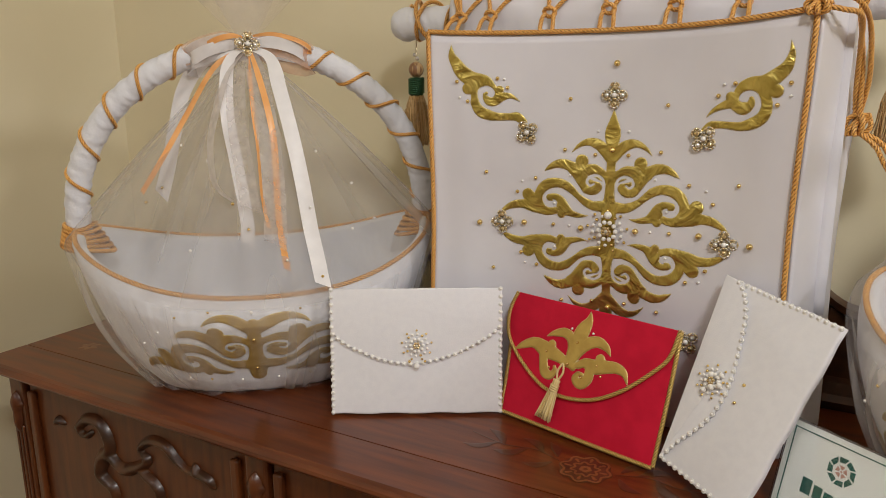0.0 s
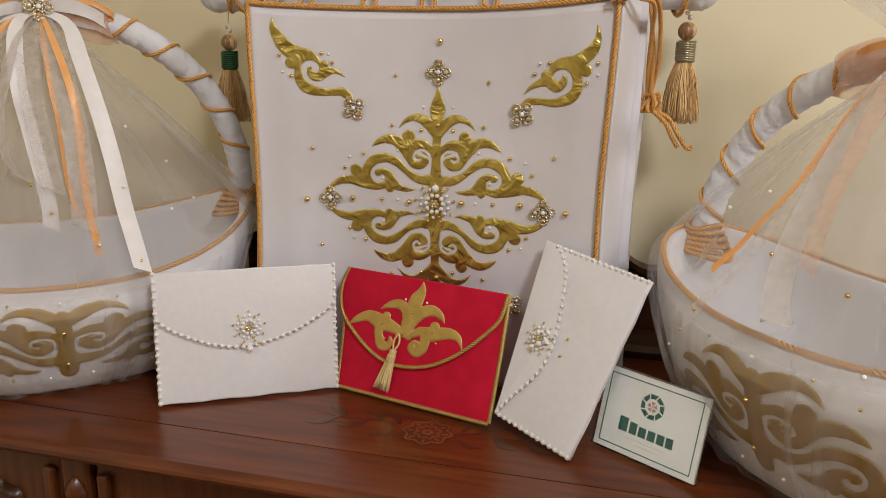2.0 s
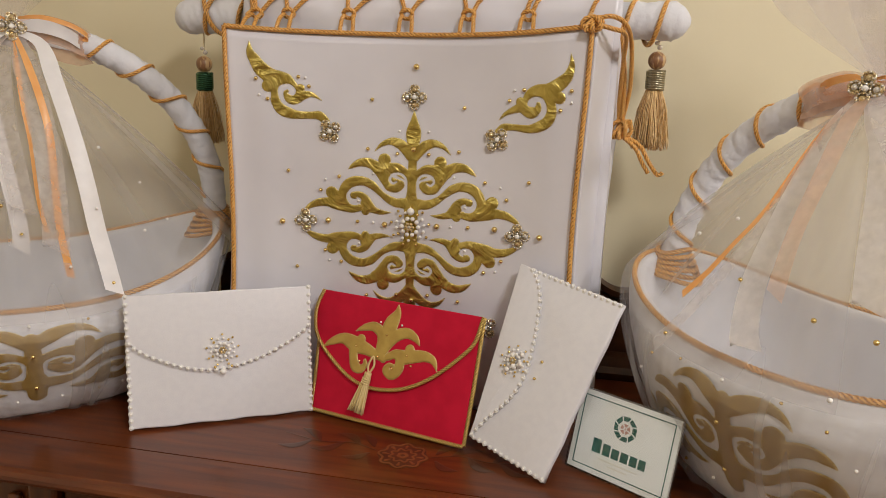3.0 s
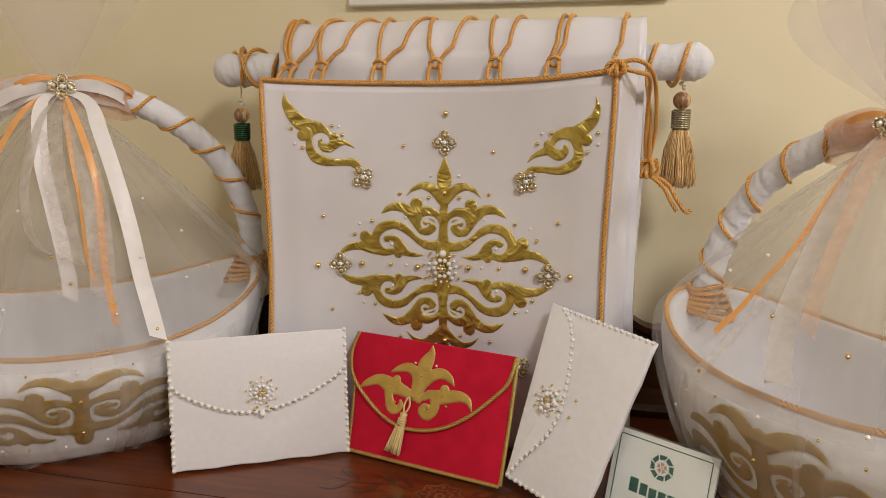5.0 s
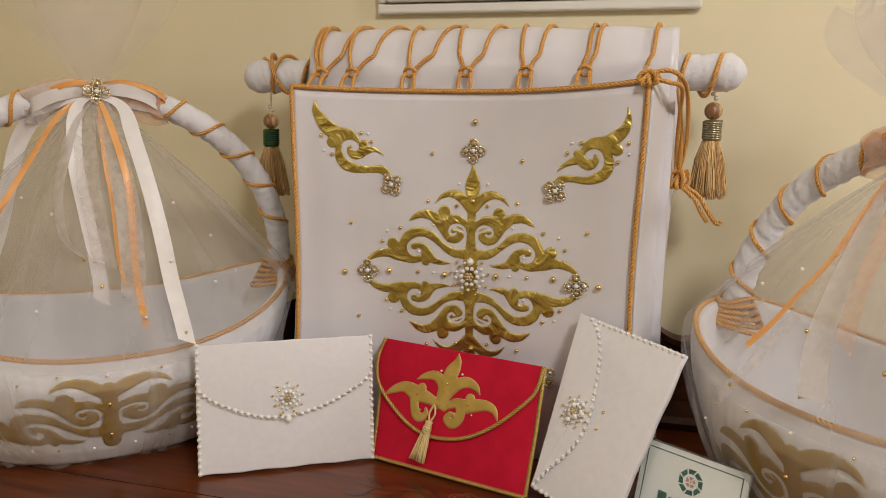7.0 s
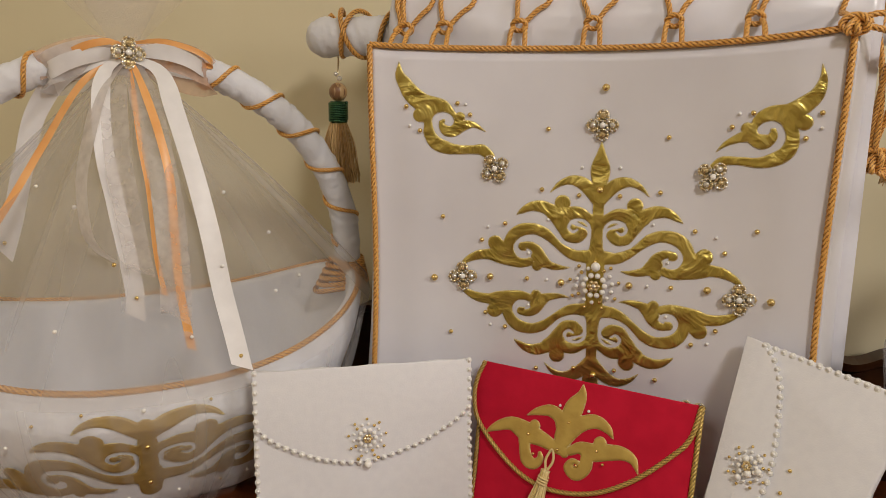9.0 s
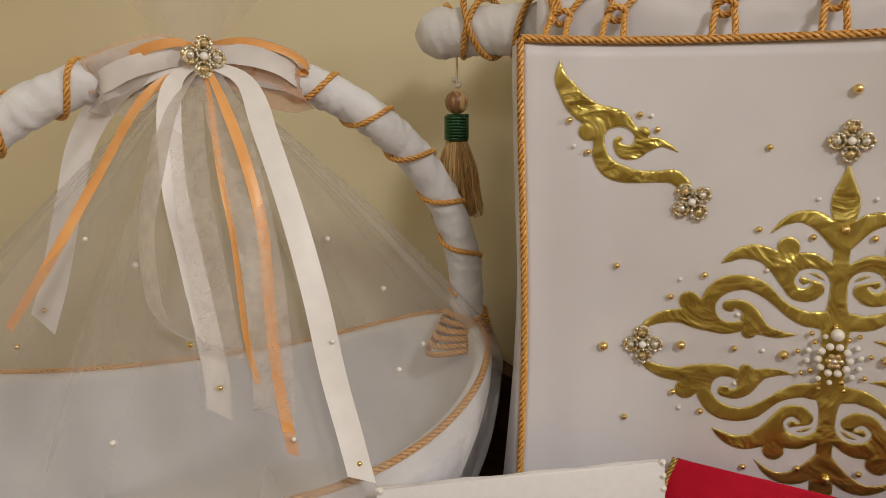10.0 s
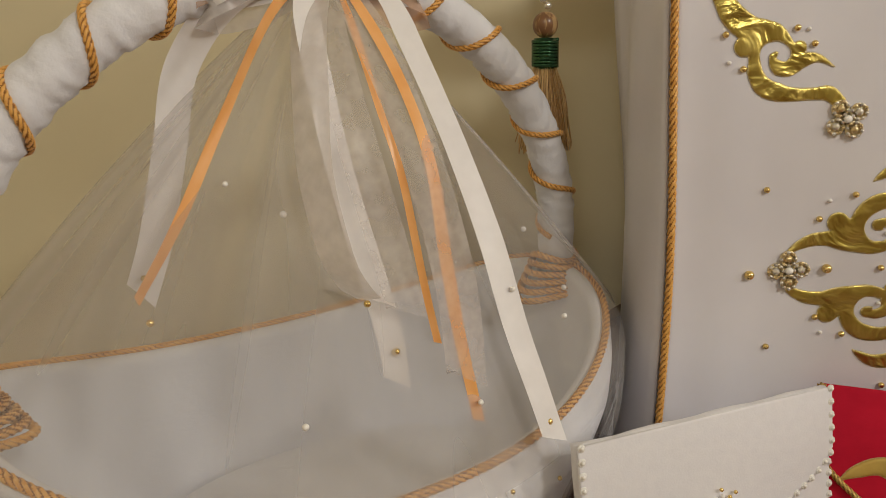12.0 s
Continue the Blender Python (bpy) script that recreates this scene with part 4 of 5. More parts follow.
def envelope(m, w, ends, cloth, label, curve, pearls):
    """A flat pocket, its top edge running from one end height to the other, under a flap cut to a curve in centimetres."""
    ob = thing("envelope", m, label, "envelope", "envelopes leaning on the bag")
    h0, h1 = ends

    def top(x):
        return h0 + (h1 - h0) * x / w
    ws = np.linspace(0, w, 14)
    wob = [0.0008 * math.sin(k * 1.7) for k in range(14)]
    out = [(x, wob[k]) for k, x in enumerate(ws)] + [(w + wob[k], z) for k, z in enumerate(np.linspace(0, h1, 9)[1:])] + [(x, top(x) + wob[k]) for k, x in enumerate(ws[::-1][1:])] + [(wob[k], z) for k, z in enumerate(np.linspace(h0, 0, 9)[1:-1])]
    part("pocket", slab(out, -0.0045, 0.0045, bevel=0.0030), cloth, ob, smooth=True)
    curve = [(x, z) for x, z, _ in spline([(x * 0.01, z * 0.01, 0) for x, z in curve], 0.004)]
    fl = list(curve)
    if curve[-1][1] < h1 - 0.004:
        fl.append((w, h1 + 0.001))
    if curve[0][1] < h0 - 0.004:
        fl.append((0, h0 + 0.001))
    part("flap", slab(fl, -0.0082, -0.0047, bevel=0.0014), cloth, ob, smooth=True)
    if not pearls:
        rope("edge_cord", [(-0.001, -0.005, h0), (-0.002, -0.003, h0 * 0.5), (-0.001, -0.003, 0.001)], 0.0026, ob, CORDG)
        rope("edge_cord", [(0.0, -0.004, 0.0), (w / 2, -0.005, 0.0), (w, -0.004, 0.0)], 0.0026, ob, CORDG)
        rope("edge_cord", [(w + 0.001, -0.003, 0.001), (w + 0.002, -0.004, h1 * 0.5), (w + 0.001, -0.005, h1)], 0.0026, ob, CORDG)
        rope("flap_cord", [(x, -0.0088, z) for x, z in curve], 0.0026, ob, CORDG)
        return ob
    lace = [[], []]

    def trim(pts, y):
        for x, _, z in even([(x, 0, z) for x, z in pts], 0.0086):
            sweep([(x, y + 0.0012, z), (x, y + 0.0002, z), (x, y, z)], [0.0031, 0.0031, 0.0026], 10, base=lace)
            ball("pearl", 0.0016, PEARL, ob, (x, y - 0.0006, z))
    z0, z1 = curve[0][1], curve[-1][1]
    trim([(0.0022, 0.003), (0.0022, min(z0, h0) - 0.004)], -0.0049)
    trim([(w - 0.0022, 0.003), (w - 0.0022, min(z1, h1) - 0.004)], -0.0049)
    if z0 < h0 - 0.02:
        trim([(0.0022, z0 + 0.006), (0.0022, h0)], -0.0086)
    if z1 < h1 - 0.02:
        trim([(w - 0.0022, z1 + 0.006), (w - 0.0022, h1)], -0.0086)
    trim(curve[1:-1], -0.0086)
    mesh_ob("lace_trim", *lace, LACE, ob, label="white scalloped lace")
    return ob


def flared(ob, w, h, k, shift):
    """Widens an envelope a little towards its top edge."""
    for o in ob.children_recursive:
        if o.type == "MESH" and o.parent == ob and o.name.split(".")[0] in ("pocket", "edge_cord"):
            for v in o.data.vertices:
                t = v.co.z / h
                v.co.x += (v.co.x - w / 2) * k * t + shift * t


def basis(origin, d1, up):
    x, z = Vector(d1).normalized(), Vector(up).normalized()
    y = z.cross(x)
    return Matrix(((x.x, y.x, z.x, origin[0]), (x.y, y.y, z.y, origin[1]), (x.z, y.z, z.z, origin[2]), (0, 0, 0, 1)))


def leaning(bl, br, lean):
    d = Vector((br[0] - bl[0], br[1] - bl[1], 0)).normalized()
    back = Vector((-d.y, d.x, 0))
    up = Vector((0, 0, 1)) * math.cos(radians(lean)) + back * math.sin(radians(lean))
    return basis((bl[0], bl[1], TOP + 0.002 + 0.006 * math.sin(radians(lean))), d, up)


e1 = envelope(leaning((-0.579, 0.791), (-0.380, 0.908), 8), 0.231, (0.171, 0.171), LINEN, "white velour envelope edged with pearls, standing on the sideboard",
              [(0.05, 11.5), (1.4, 10.2), (3.4, 9.0), (7.3, 7.45), (11.5, 7.0), (16.5, 8.2), (20.2, 10.0), (22.0, 11.2), (23.05, 12.3)], True)
pearl_cluster(e1, pose(0.116, -0.0100, 0.0960), 0.0205)
ball("pearl", 0.0042, PEARL, e1, (0.116, -0.0115, 0.0675))
for u in (-0.010, 0.011):
    ball("gold_bead", 0.0019, GOLD, e1, (0.116 + u, -0.0095, 0.0735))
e3 = envelope(basis((-0.056, 0.796, TOP + 0.003), (0.338, 0.316, 0.887), (-0.827, 0.549, 0.12)), 0.224, (0.118, 0.152), LINEN, "white velour envelope edged with pearls, propped on its short side",
              [(0.05, 11.4), (3.1, 10.2), (5.1, 9.1), (7.5, 8.15), (10.2, 7.9), (12.3, 8.2), (14.4, 8.75), (16.8, 9.5), (19.1, 10.4), (21.2, 11.9), (22.35, 13.6)], True)
pearl_cluster(e3, pose(0.109, -0.0100, 0.099), 0.0195)
for u, v, r in ((0.006, 0.004, 0.0034), (-0.006, -0.003, 0.0037), (-0.013, 0.004, 0.0032), (0.000, -0.011, 0.0034), (0.011, -0.008, 0.0029)):
    ball("pearl", r, PEARL, e3, (0.109 + u, -0.0125, 0.099 + v))
for u, v in ((0.123, 0.066), (0.101, 0.066)):
    ball("gold_bead", 0.0019, GOLD, e3, (u, -0.0055, v))
red = envelope(leaning((-0.379, 0.911), (-0.160, 0.856), 20), 0.225, (0.162, 0.162), RED, "crimson velvet envelope edged with twisted gold cord",
               [(-1.4, 16.3), (-2.0, 14.2), (-1.95, 12.2), (-1.0, 9.8), (1.9, 7.2), (5.6, 5.1), (9.2, 4.55), (13.3, 5.4), (17.0, 7.6), (20.3, 10.8), (21.9, 13.0), (22.5, 16.3)], False)
flared(red, 0.225, 0.162, 0.06, -0.008)
puffed("gold_lily", LILY, lambda u, v, h: (u, -0.0086 - h, v), red, FOILD, cell=0.0011, height=0.0012, edge=0.0006, label="matt gold lily appliqué")
for u, v in ((9.58, 11.77), (5.31, 9.59), (8.84, 8.77), (6.26, 7.7), (11.15, 7.63), (13.02, 9.61), (13.85, 8.43)):
    ball("gold_bead", 0.0017, GOLD, red, (u * 0.01, -0.0108, v * 0.01))
for u, v in ((8.3, 13.3), (11.48, 13.37)):
    ball("pearl", 0.0016, PEARL, red, (u * 0.01, -0.0100, v * 0.01))
tas = new("tassel")
tas.parent = red
tas.matrix_basis = pose(0.0835, -0.0145, 0.082, 0, 8, 0) @ Matrix.Scale(1.15, 4)
rope("loop", spline([(0, 0, -0.016), (-0.003, 0, -0.006), (0, 0, 0.004), (0.004, 0, -0.005), (0.001, 0, -0.016)], 0.001), 0.0012, tas, SILKY)
vf = [[], []]
rng = random.Random(8)
for k in range(70):
    a, r = rng.uniform(0, 2 * math.pi), 0.0040 * math.sqrt(rng.random())
    ln, sp = rng.uniform(0.040, 0.045), rng.uniform(2.0, 2.9)
    sweep(spline([(r * math.cos(a), r * 0.6 * math.sin(a), -0.015), (r * 0.9 * math.cos(a), r * 0.6 * math.sin(a), -0.022), (r * 1.5 * math.cos(a), r * 0.7 * math.sin(a), -0.034), (r * sp * math.cos(a), r * math.sin(a), -0.018 - ln)], 0.006), 0.0009, 4, base=vf)
mesh_ob("fringe", *vf, SILKY, tas)
mesh_ob("collar", *sweep([(0.0046 * math.cos(a), 0.0036 * math.sin(a), -0.021 - 0.0004 * a) for a in np.linspace(0, 20, 60)], 0.0010, 6), SILKY, tas)

# ---------- the card in its clear holder ----------
card = thing("sign_card", leaning((-0.034, 0.847), (0.074, 0.779), 14), "cream printed card with green emblem in a clear holder", "sign")
CW, CH = 0.132, 0.099
part("card", box_bm((0.002, -0.0005, 0.002), (CW - 0.002, 0.0005, CH - 0.002)), CARD, card)
bm = box_bm((0, -0.0030, 0), (CW, -0.0012, CH), 0.0006)
ob = part("clear_front", bm, ACRYL, card)
ob.visible_shadow = False
bm = box_bm((0, 0.0010, 0), (CW, 0.0028, CH), 0.0006)
box_bm((0, 0.0032, 0), (CW, 0.034, 0.0018), 0.0006, 2, bm)
ob = part("clear_back", bm, ACRYL, card)
ob.visible_shadow = False
bm = bmesh.new()
for lo, hi in (((0.008, 0.008), (CW - 0.008, 0.0092)), ((0.008, CH - 0.0092), (CW - 0.008, CH - 0.008)), ((0.008, 0.0093), (0.0092, CH - 0.0093)), ((CW - 0.0092, 0.0093), (CW - 0.008, CH - 0.0093))):
    box_bm((lo[0], -0.0008, lo[1]), (hi[0], -0.0006, hi[1]), 0, 2, bm)
part("printed_border", bm, INK, card)
bm = bmesh.new()
for k in range(8):
    a0, a1 = 2 * math.pi * (k - 0.42) / 8, 2 * math.pi * (k + 0.42) / 8
    pts = [(math.cos(a0) * 0.0150, math.sin(a0) * 0.0150), (math.cos(a1) * 0.0150, math.sin(a1) * 0.0150), (math.cos(a1 + 0.12) * 0.0095, math.sin(a1 + 0.12) * 0.0095), (math.cos(a0 + 0.12) * 0.0095, math.sin(a0 + 0.12) * 0.0095)]
    bm.faces.new([bm.verts.new((CW / 2 + x, -0.0007, 0.066 + z)) for x, z in reversed(pts)])
part("printed_emblem", bm, INK, card)
bm = bmesh.new()
for k in range(5):
    a = 2 * math.pi * k / 5 + 0.3
    for r0, r1, w in ((0.0025, 0.0065, 0.45), (0.0, 0.0018, 1.2)):
        pts = [(math.cos(a - w) * r1, math.sin(a - w) * r1), (math.cos(a + w) * r1, math.sin(a + w) * r1), (math.cos(a + w) * r0, math.sin(a + w) * r0), (math.cos(a - w) * r0, math.sin(a - w) * r0)]
        bm.faces.new([bm.verts.new((CW / 2 + x, -0.0007, 0.066 + z)) for x, z in reversed(pts)])
part("printed_rosette", bm, INKR, card)
bm = bmesh.new()
x = CW / 2 - 0.036
for wd, ht in ((0.0130, 0.0165), (0.0110, 0.0135), (0.0110, 0.0115), (0.0110, 0.0115), (0.0105, 0.0115), (0.0100, 0.0115)):
    box_bm((x, -0.0008, 0.0280), (x + wd * 0.86, -0.0006, 0.0280 + ht), 0, 2, bm)
    x += wd * 1.06
part("printed_bars", bm, INK, card)
bm = bmesh.new()
for z, w in ((0.0215, 0.025), (0.0165, 0.012)):
    box_bm((CW / 2 - w, -0.0008, z), (CW / 2 + w, -0.0006, z + 0.0012), 0, 2, bm)
part("printed_small_bars", bm, INKP, card)

# ---------- gift baskets ----------
BA, BB = 0.264, 0.158
PROFILE = [(0.0, 1.0, 0.0), (0.08, 1.045, 0.06), (0.2, 1.07, 0.18), (0.4, 1.015, 0.38), (0.62, 0.91, 0.62), (0.8, 0.80, 0.82), (0.93, 0.69, 0.96), (1.0, 0.62, 1.0)]
WIDE = [(0.0, 1.0), (0.1, 0.985), (0.25, 0.950), (0.45, 0.890), (0.62, 0.825), (0.8, 0.735), (0.93, 0.64), (1.0, 0.57)]


def prof(k):
    ks = [p[0] for p in PROFILE]
    s = np.interp(k, ks, [p[1] for p in PROFILE])
    return s, np.interp(k, ks, [p[2] for p in PROFILE]), np.interp(k, [p[0] for p in WIDE], [p[1] for p in WIDE])


def ring_xy(phi):
    c, s = math.cos(phi), math.sin(phi)
    e = 2 / 2.25
    return math.copysign(abs(c) ** e, c), math.copysign(abs(s) ** e, s)


DIP = {"front": 0.022}


def rim_z(x, y):
    return 0.170 + 0.055 * (abs(x) / BA) ** 2.4 + (DIP["front"] if y < 0 else 0.003) * (y / BB)


def shell(phi, k, grow=0.0):
    cx, cy = ring_xy(phi)
    s, d, sx = prof(k)
    x, y = BA * cx, BB * cy
    n = Vector((cx / BA, cy / BB, 0)).normalized()
    return Vector((x * sx, y * s, rim_z(x, y) * (1 - d) + 0.001)) + n * grow


def ribbon(name, pts, width, parent, material, across=(1, 0, 0), twist=0.0, cut=0.6, label=""):
    """A flat ribbon with a slanted cut at its free end."""
    p = spline(pts, 0.006)
    t = np.gradient(p, axis=0)
    t /= np.linalg.norm(t, axis=1)[:, None]
    ac = np.array(across, float)
    verts, faces = [], []
    for i in range(len(p)):
        k = i / (len(p) - 1)
        a = ac - t[i] * (ac @ t[i])
        a /= np.linalg.norm(a) + 1e-9
        nn = np.cross(t[i], a)
        a = a * math.cos(twist * k) + nn * math.sin(twist * k)
        nn = np.cross(t[i], a)
        w = width * min(1, 0.45 + 3 * k) * (1 if cut else min(1, 0.35 + 5 * (1 - k)))
        for j in range(5):
            q = j / 4 - 0.5
            e = t[i] * (q * width * cut if i == len(p) - 1 else 0)
            verts.append(p[i] + a * q * w + nn * (0.04 * w * (4 * q * q - 0.5) + 0.0016 * math.sin(k * 9 + q)) + e)
    faces = [(i * 5 + j, i * 5 + j + 1, i * 5 + j + 6, i * 5 + j + 5) for i in range(len(p) - 1) for j in range(4)]
    return mesh_ob(name, verts, faces, material, parent, label=label)


def basket(m, label, arch, seed, ribbons, beads, motif_at, motif_k, plumes, winds, bows, dip):
    DIP["front"] = dip
    ob = thing("gift_basket", m, label, "basket", "gift baskets on the sideboard")
    ha, hh, hz, lean, hy = arch
    top = hz + hh

    def handle_point(th):
        z = hh * math.sin(th)
        return Vector((ha * math.cos(th), hy + lean * z, hz + z))
    # body: outside, rolled rim, inside
    def body(u, v):
        phi = 2 * math.pi * u
        if v < 0.55:
            k = 1 - v / 0.55
            w = 0.0022 * noise.noise((math.cos(phi) * 7, math.sin(phi) * 7, k * 3 + seed)) * (0.3 + k)
            return shell(phi, k, w)
        t = (v - 0.55) / 0.45
        if t < 0.25:
            a = t / 0.25 * math.pi
            return shell(phi, 0, -0.009 * (1 - math.cos(a))) + Vector((0, 0, 0.009 * math.sin(a)))
        q = (t - 0.25) / 0.75
        p0 = shell(phi, 0, -0.018)
        z = p0.z * (1 - q) + 0.052 * q
        return Vector((p0.x * (1 - 0.25 * q ** 1.5), p0.y * (1 - 0.17 * q ** 2), z))
    grid_ob("body", 120, 66, body, FELT, ob, wrap=True, label="basket padded with white cloth")
    def pad(u, v):
        p0 = shell(2 * math.pi * u, 0, -0.018)
        r = 1 - v
        return Vector((p0.x * 0.765 * r, p0.y * 0.845 * r, 0.066 + 0.016 * (1 - r ** 4) - 0.010 * max(0.0, r - 0.9) * 10 + 0.004 * noise.noise((p0.x * r * 9, p0.y * r * 9, seed))))
    grid_ob("cushion", 72, 14, pad, FELT, ob, wrap=True, label="white padded floor")
    rope("rim_cord", [shell(a, 0, -0.004) + Vector((0, 0, 0.0095)) for a in np.linspace(0, 2 * math.pi, 160)], 0.0034, ob)
    # handle
    line = [Vector((ha, hy, 0.208)), Vector((ha, hy, 0.222))] + [handle_point(a) for a in np.linspace(0, math.pi, 60)] + [Vector((-ha, hy, 0.222)), Vector((-ha, hy, 0.208))]
    p = even(line, 0.004)
    mesh_ob("handle", *wrapped(p, 0.0172, 0.0046, 55, seed), FELT, ob, label="handle bound in white cloth")
    t, n, b = frames_along(p)
    s = np.arange(len(p)) * np.linalg.norm(p[1] - p[0])
    for lo, hi, at in ((0.055, s[-1] / 2 - 0.03, s[-1] / 2 - winds[0]), (s[-1] / 2 + 0.03, s[-1] - 0.055, s[-1] / 2 + winds[1])):
        fine = np.linspace(lo, hi, 800)
        P, N, B = [np.stack([np.interp(fine, s, q[:, k]) for k in range(3)], 1) for q in (p, n, b)]
        ang = -(fine - at) / 0.058 * 2 * math.pi - math.pi / 2
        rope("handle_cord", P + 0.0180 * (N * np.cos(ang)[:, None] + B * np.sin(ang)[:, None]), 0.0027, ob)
    for sgn in (-1, 1):
        vf = [[], []]
        for k in range(6):
            ea, eb = 0.0205 + 0.0012 * k, 0.0212 + 0.0020 * k
            ring = []
            for a in np.linspace(0, 2 * math.pi, 44):
                inner = max(0.0, -sgn * math.cos(a))
                ring.append((sgn * (ha - 0.001) + (ea + 0.0034 * k * inner) * math.cos(a), hy + eb * math.sin(a), 0.240 - 0.0056 * k - 0.0028 * k * inner ** 2 + 0.003 * math.cos(a * 2)))
            rope(None, ring, 0.0033, None, base=vf)
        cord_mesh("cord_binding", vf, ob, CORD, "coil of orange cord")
    # tulle: from the gathered top out to the rim and down over the body
    ty = hy + lean * hh
    crown = Vector((-0.004, ty - 0.012, top + 0.004))
    def veil(u, v):
        phi = 2 * math.pi * u
        fold = math.sin(phi * 9 + seed) * 0.5 + noise.noise((math.cos(phi) * 6, math.sin(phi) * 6, seed)) * 1.3 + 0.15 * math.sin(phi * 31 + 2.5 * math.sin(phi * 4 + seed))
        if v < 0.6:
            k = v / 0.6
            rim = shell(phi, 0, 0.012)
            q = crown.lerp(rim, k ** 0.92)
            q.z += 0.02 * math.sin(k * math.pi) * (0.4 + 0.6 * abs(math.sin(phi)))
            out = Vector((math.cos(phi), math.sin(phi), 0))
            return q + out * fold * 0.016 * k * (1.12 - k)
        k = (v - 0.6) / 0.4 * 0.94
        hem = max(0.0, k - 0.80) / 0.14
        return shell(phi, k, 0.006 + 0.006 * max(0.0, 1 - k * 5) + 0.004 * hem * (1 + 0.9 * math.sin(phi * 23 + 2 * math.sin(phi * 7))) + 0.006 * math.sin(math.pi * min(1, k * 1.1)) * (1 + fold) + (0.0035 * fold + 0.0022 * math.sin(phi * 41 + 3 * math.sin(phi * 5))) * min(1, k * 3))
    sheet = grid_ob("tulle_veil", 300, 60, veil, TULLE, ob, wrap=True, label="sheer white tulle veil")
    sheet.data.materials.append(TULLEB)
    sheet.data.polygons.foreach_set("material_index", [1 if i // 300 >= 36 else 0 for i in range(len(sheet.data.polygons))])
    def plume(spread, tall, wave):
        def fn(u, v):
            a = 2 * math.pi * u
            ruffle = 0.10 * math.sin(a * 5 + seed + wave) + 0.06 * math.sin(a * 11 + wave) + 0.05 * noise.noise((math.cos(a) * 2, math.sin(a) * 2, v * 2 + wave))
            r = 0.010 + spread * math.sin(2.05 * v) * (1 + ruffle * v)
            z = 0.004 + tall * v ** 0.95 * (1 + 0.10 * math.sin(a * 3 + wave) * v + 0.6 * ruffle * v)
            return crown + Vector((r * math.cos(a), 0.016 + 0.62 * r * math.sin(a), z))
        return fn
    for spread, tall, wave, cloth in plumes:
        grid_ob("tulle_puff", 120, 22, plume(spread, tall, wave), cloth, ob, wrap=True, label="pale tulle gathered above the bow")
    # bow
    def loop(sx, length, lift, width, material, y, sag=0.0):
        """A flat bow loop lying along the front of the handle, out and back again."""
        def on_arch(t, dy, dz):
            x = sx * length * t
            q = handle_point(math.acos(max(-1, min(1, x / ha))))
            return (x, q.y + dy, q.z + dz)
        pts = [(crown.x, ty + y, top + lift), on_arch(0.35, y - 0.004, lift + 0.006), on_arch(0.75, y - 0.006, lift + 0.004), on_arch(1.0, y + 0.002, lift - 0.001), on_arch(1.02, y + 0.010, lift - 0.006 - sag),
               on_arch(0.7, y + 0.008, lift - 0.009 - sag), on_arch(0.3, y + 0.006, lift - 0.006), (crown.x, ty + y + 0.006, top + lift - 0.002)]
        ribbon("bow_loop", pts, width, ob, material, across=(0, -0.25, 1), cut=0)
    loop(1, 0.080, 0.000, 0.034, ORGANZAP, -0.022, 0.006)
    loop(-1, 0.078, -0.002, 0.034, bows[1], -0.022, 0.006)
    loop(1, 0.074, 0.002, 0.017, bows[0], -0.026)
    loop(-1, 0.076, -0.003, 0.017, bows[0], -0.026)
    loop(1, 0.084, 0.013, 0.006, RIBO, -0.028)
    loop(-1, 0.058, 0.009, 0.008, RIBO, -0.030)
    loop(-1, 0.086, 0.004, 0.028, ORGANZAP, -0.016)
    brooch(ob, pose(crown.x, crown.y - 0.026, top + 0.003, -12, 50, 0), 0.0175)
    for name, pts, width, material, across, lab in ribbons:
        ribbon(name, [(crown.x, ty - 0.030, top)] + list(pts), width, ob, material, across=across, label=lab)
    # gold motif on the front under the tulle
    def on_body(u, v, h):
        x = motif_at + u * 1.18
        c = max(-0.97, min(0.97, x / (BA * 0.95)))
        phi = -math.acos(c)
        k = motif_k - v * 6.6
        q = shell(phi, max(0.05, min(0.97, k)), 0.0015 + h)
        return q
    half = [[(x, y * 0.88 - 1.0, w * 1.03) for x, y, w in s] for s in UPPER]
    slits = [[(x, y * 0.88 - 1.0, w * 0.95) for x, y, w in s] for s in UPPER_GAPS]
    puffed("gold_scrollwork", [[(x, y * 0.88 - 1.0, w) for x, y, w in STEM]] + half + flip(half, -1), on_body, ob, BRONZE, gaps=slits + flip(slits, -1), cell=0.0016, height=0.0008, edge=0.0006, label="matt gold scrollwork under the tulle")
    for u, v, r, gold in ((0, 0.108, 0.0022, 0), (0.04, 0.100, 0.0018, 1), (0.075, 0.088, 0.0018, 1), (0.10, 0.062, 0.0018, 0), (0.125, 0.040, 0.0018, 0), (0.145, 0.008, 0.0018, 1), (0.09, -0.004, 0.0018, 0), (0.06, -0.004, 0.0018, 1), (0.02, -0.005, 0.0018, 0), (0, 0.06, 0.0026, 1), (0, 0.014, 0.0026, 1)):
        for sg in ((-1, 1) if u else (1,)):
            if abs(motif_at + u * sg) > 0.15:
                continue
            q = on_body(u * sg, v, 0.008)
            ball("gold_bead" if gold else "pearl", r, GOLD if gold else PEARL, ob, q)
    for x, y, z, r, gold in beads:
        ball("gold_bead" if gold else "pearl", r, GOLD if gold else PEARL, ob, (x, y, z))
    return ob


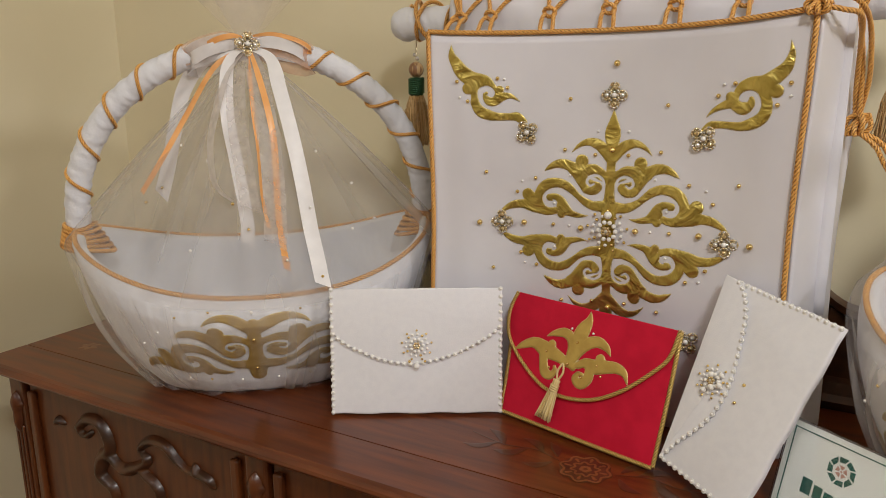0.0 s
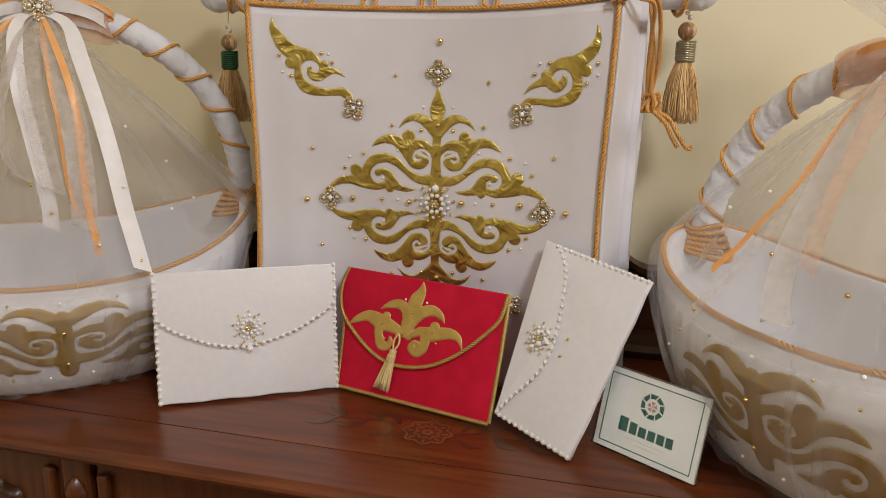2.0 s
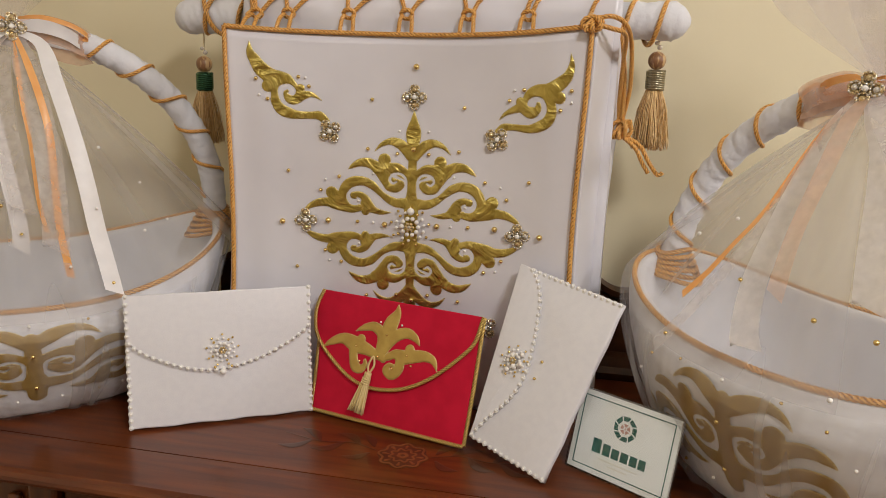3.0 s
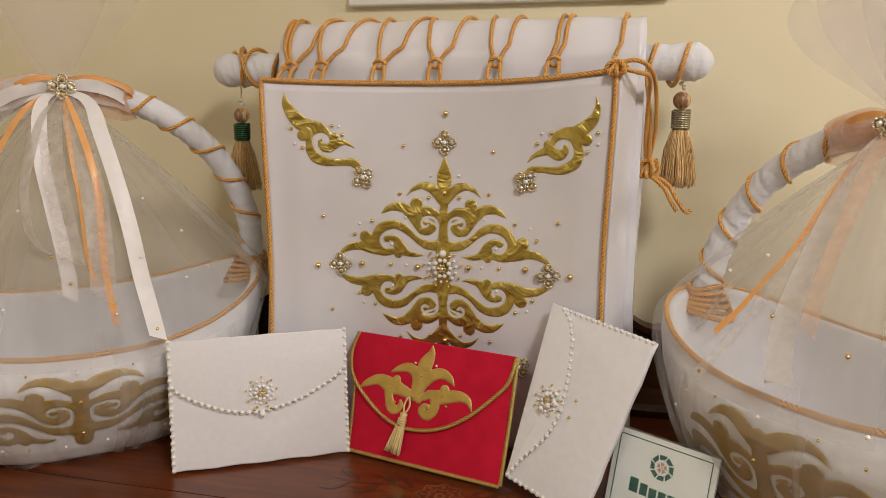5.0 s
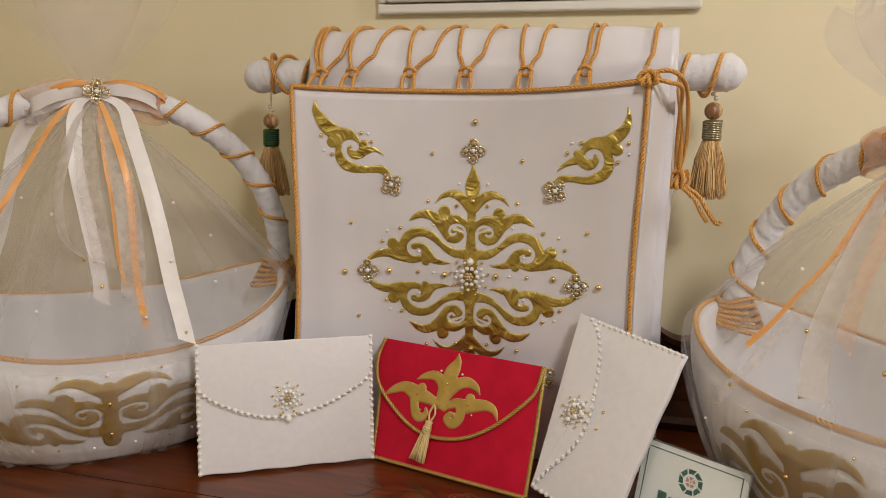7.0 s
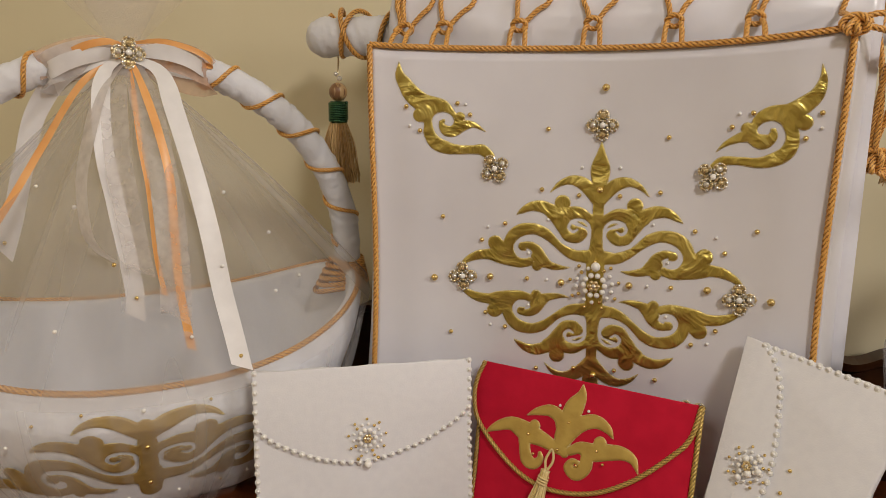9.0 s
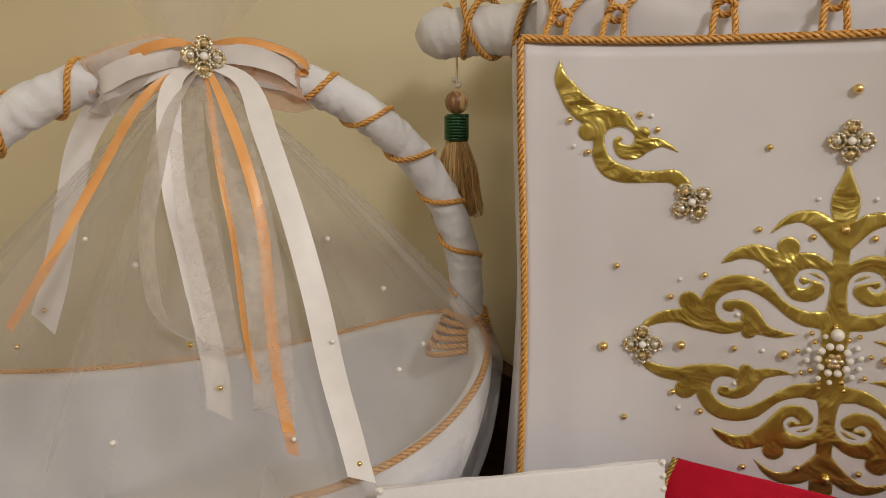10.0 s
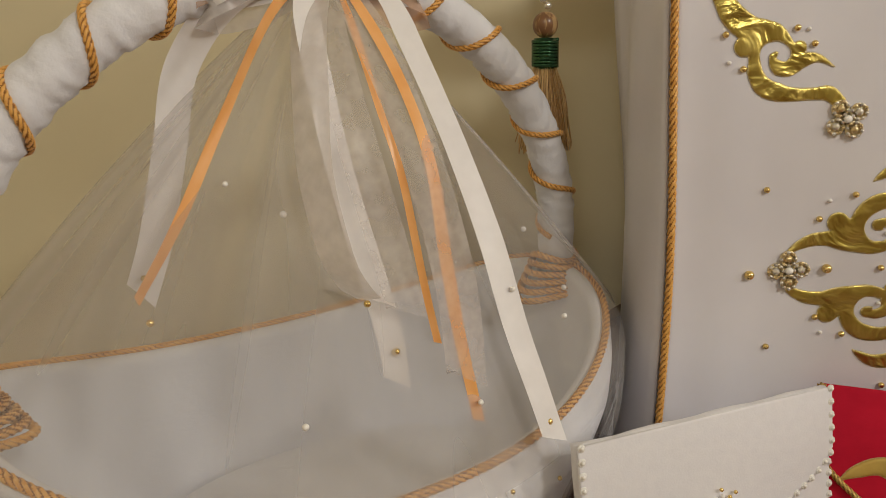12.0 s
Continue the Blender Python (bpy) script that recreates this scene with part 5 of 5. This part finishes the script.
T = TOP
FLAT = (1, 0, 0)
RIB1 = [
    ("satin_ribbon", [(0.026, -0.057, 0.475), (0.036, -0.082, 0.432), (0.048, -0.111, 0.372), (0.057, -0.134, 0.313), (0.064, -0.150, 0.253), (0.071, -0.165, 0.209), (0.076, -0.177, 0.176)], 0.0200, RIBW, FLAT, "white satin ribbon"),
    ("orange_ribbon", [(-0.049, -0.050, 0.465), (-0.091, -0.060, 0.399), (-0.124, -0.066, 0.346), (-0.157, -0.067, 0.296)], 0.0072, RIBO, (1, 0.25, 0), "orange satin ribbon"),
    ("satin_ribbon", [(-0.060, -0.024, 0.478), (-0.096, -0.006, 0.432), (-0.112, -0.010, 0.377), (-0.126, -0.007, 0.320), (-0.139, -0.001, 0.280)], 0.0215, RIBW, (1, -0.3, 0), "white satin ribbon"),
    ("satin_ribbon", [(-0.030, -0.056, 0.470), (-0.036, -0.086, 0.403), (-0.029, -0.099, 0.342), (-0.022, -0.113, 0.290), (-0.018, -0.123, 0.252), (-0.019, -0.130, 0.228)], 0.0180, RIBW, (1, -0.15, 0), "white satin ribbon"),
    ("organza_ribbon", [(-0.034, -0.066, 0.458), (-0.050, -0.096, 0.404), (-0.060, -0.117, 0.361), (-0.060, -0.134, 0.319), (-0.050, -0.134, 0.299), (-0.036, -0.124, 0.286)], 0.028, ORGANZA, (-0.35, 0.94, 0), "white sheer ribbon"),
    ("organza_ribbon", [(-0.020, -0.060, 0.460), (-0.024, -0.100, 0.390), (-0.018, -0.118, 0.330), (-0.012, -0.134, 0.275)], 0.026, ORGANZAC, (1, -0.2, 0), "white sheer ribbon"),
    ("orange_ribbon", [(0.004, -0.058, 0.470), (0.016, -0.092, 0.418), (0.023, -0.115, 0.366), (0.023, -0.129, 0.306), (0.024, -0.140, 0.254), (0.031, -0.151, 0.194)], 0.0085, RIBO, (1, -0.2, 0), "orange satin ribbon"),
    ("orange_ribbon", [(-0.002, -0.058, 0.464), (-0.002, -0.094, 0.403), (0.001, -0.114, 0.359), (0.004, -0.130, 0.293), (0.010, -0.136, 0.250)], 0.0050, RIBO, (1, -0.5, 0), "orange satin ribbon"),
    ("organza_ribbon", [(0.006, -0.066, 0.455), (0.013, -0.100, 0.400), (0.018, -0.123, 0.350), (0.019, -0.144, 0.290), (0.017, -0.157, 0.230)], 0.030, ORGANZAC, (1, -0.1, 0), "clear sheer ribbon"),
]
BEADS1 = [(-0.152, -0.073, 0.283, 0.0024, 1), (-0.137, -0.006, 0.293, 0.0022, 1), (-0.036, -0.127, 0.284, 0.0024, 1), (-0.017, -0.128, 0.248, 0.0026, 1), (0.076, -0.172, 0.187, 0.0027, 1), (0.081, -0.088, 0.348, 0.0022, 0),
          (0.123, -0.138, 0.244, 0.0022, 0), (-0.093, -0.150, 0.228, 0.0022, 0), (0.066, -0.146, 0.278, 0.0020, 0), (-0.067, -0.081, 0.338, 0.0024, 0), (0.13, -0.085, 0.30, 0.0022, 0), (-0.10, -0.075, 0.36, 0.0018, 0), (0.16, -0.10, 0.25, 0.0022, 0), (0.031, -0.154, 0.208, 0.0020, 0)]
basket(pose(-0.781, 0.887, T, 0, 0, 44.1), "white cloth-covered gift basket veiled in tulle with orange cord", (0.257, 0.242, 0.250, -0.075, 0.010), 1.0, RIB1, BEADS1, -0.014, 0.71, ((0.115, 0.22, 0.4, TULLEF), (0.070, 0.24, 2.1, TULLEF)), (0.099, 0.107), (RIBW, ORGANZA), 0.022)
RIB2 = [
    ("orange_ribbon", [(-0.023, -0.030, 0.428), (-0.040, -0.056, 0.381), (-0.052, -0.085, 0.333), (-0.068, -0.112, 0.291), (-0.081, -0.131, 0.259), (-0.097, -0.148, 0.233)], 0.0068, RIBO, FLAT, "orange satin ribbon"),
    ("organza_ribbon", [(-0.012, -0.032, 0.432), (-0.019, -0.046, 0.400), (-0.025, -0.067, 0.365), (-0.028, -0.095, 0.320), (-0.027, -0.116, 0.287), (-0.024, -0.132, 0.260), (-0.010, -0.157, 0.221), (0.000, -0.166, 0.207)], 0.029, ORGANZA, FLAT, "white sheer ribbon"),
    ("organza_ribbon", [(-0.017, -0.030, 0.435), (-0.034, -0.056, 0.381), (-0.046, -0.092, 0.323), (-0.061, -0.126, 0.269), (-0.078, -0.155, 0.222), (-0.100, -0.181, 0.179)], 0.013, ORGANZAC, FLAT, "clear sheer ribbon"),
    ("organza_ribbon", [(0.012, -0.026, 0.438), (0.036, -0.043, 0.404), (0.051, -0.065, 0.369), (0.068, -0.095, 0.321), (0.088, -0.125, 0.265)], 0.030, ORGANZA, FLAT, "white sheer ribbon"),
    ("organza_ribbon", [(0.03, -0.045, 0.43), (0.085, -0.085, 0.36), (0.13, -0.12, 0.25)], 0.022, ORGANZAC, FLAT, "clear sheer ribbon"),
    ("organza_ribbon", [(0.002, -0.055, 0.420), (0.005, -0.115, 0.33), (0.012, -0.150, 0.26)], 0.018, ORGANZAP, FLAT, "peach sheer ribbon"),
]
BEADS2 = [(-0.094, -0.172, 0.194, 0.0024, 1), (0.049, -0.142, 0.246, 0.0027, 1), (0.108, -0.144, 0.244, 0.0027, 1), (-0.04, -0.132, 0.262, 0.0024, 1), (0.094, -0.176, 0.192, 0.0024, 0), (-0.075, -0.10, 0.317, 0.0022, 0), (-0.112, -0.113, 0.295, 0.0022, 0)]
basket(pose(0.250, 0.852, T, 0, 0, -47), "white cloth-covered gift basket with a sheer tulle veil beside the bag", (0.242, 0.242, 0.211, 0.07, 0.0), 2.3, RIB2, BEADS2, -0.012, 0.71, ((0.122, 0.140, 0.4, TULLEP), (0.098, 0.165, 2.1, TULLEP), (0.060, 0.185, 3.7, TULLEP)), (0.10, 0.146), (ORGANZAC, ORGANZAP), -0.004)
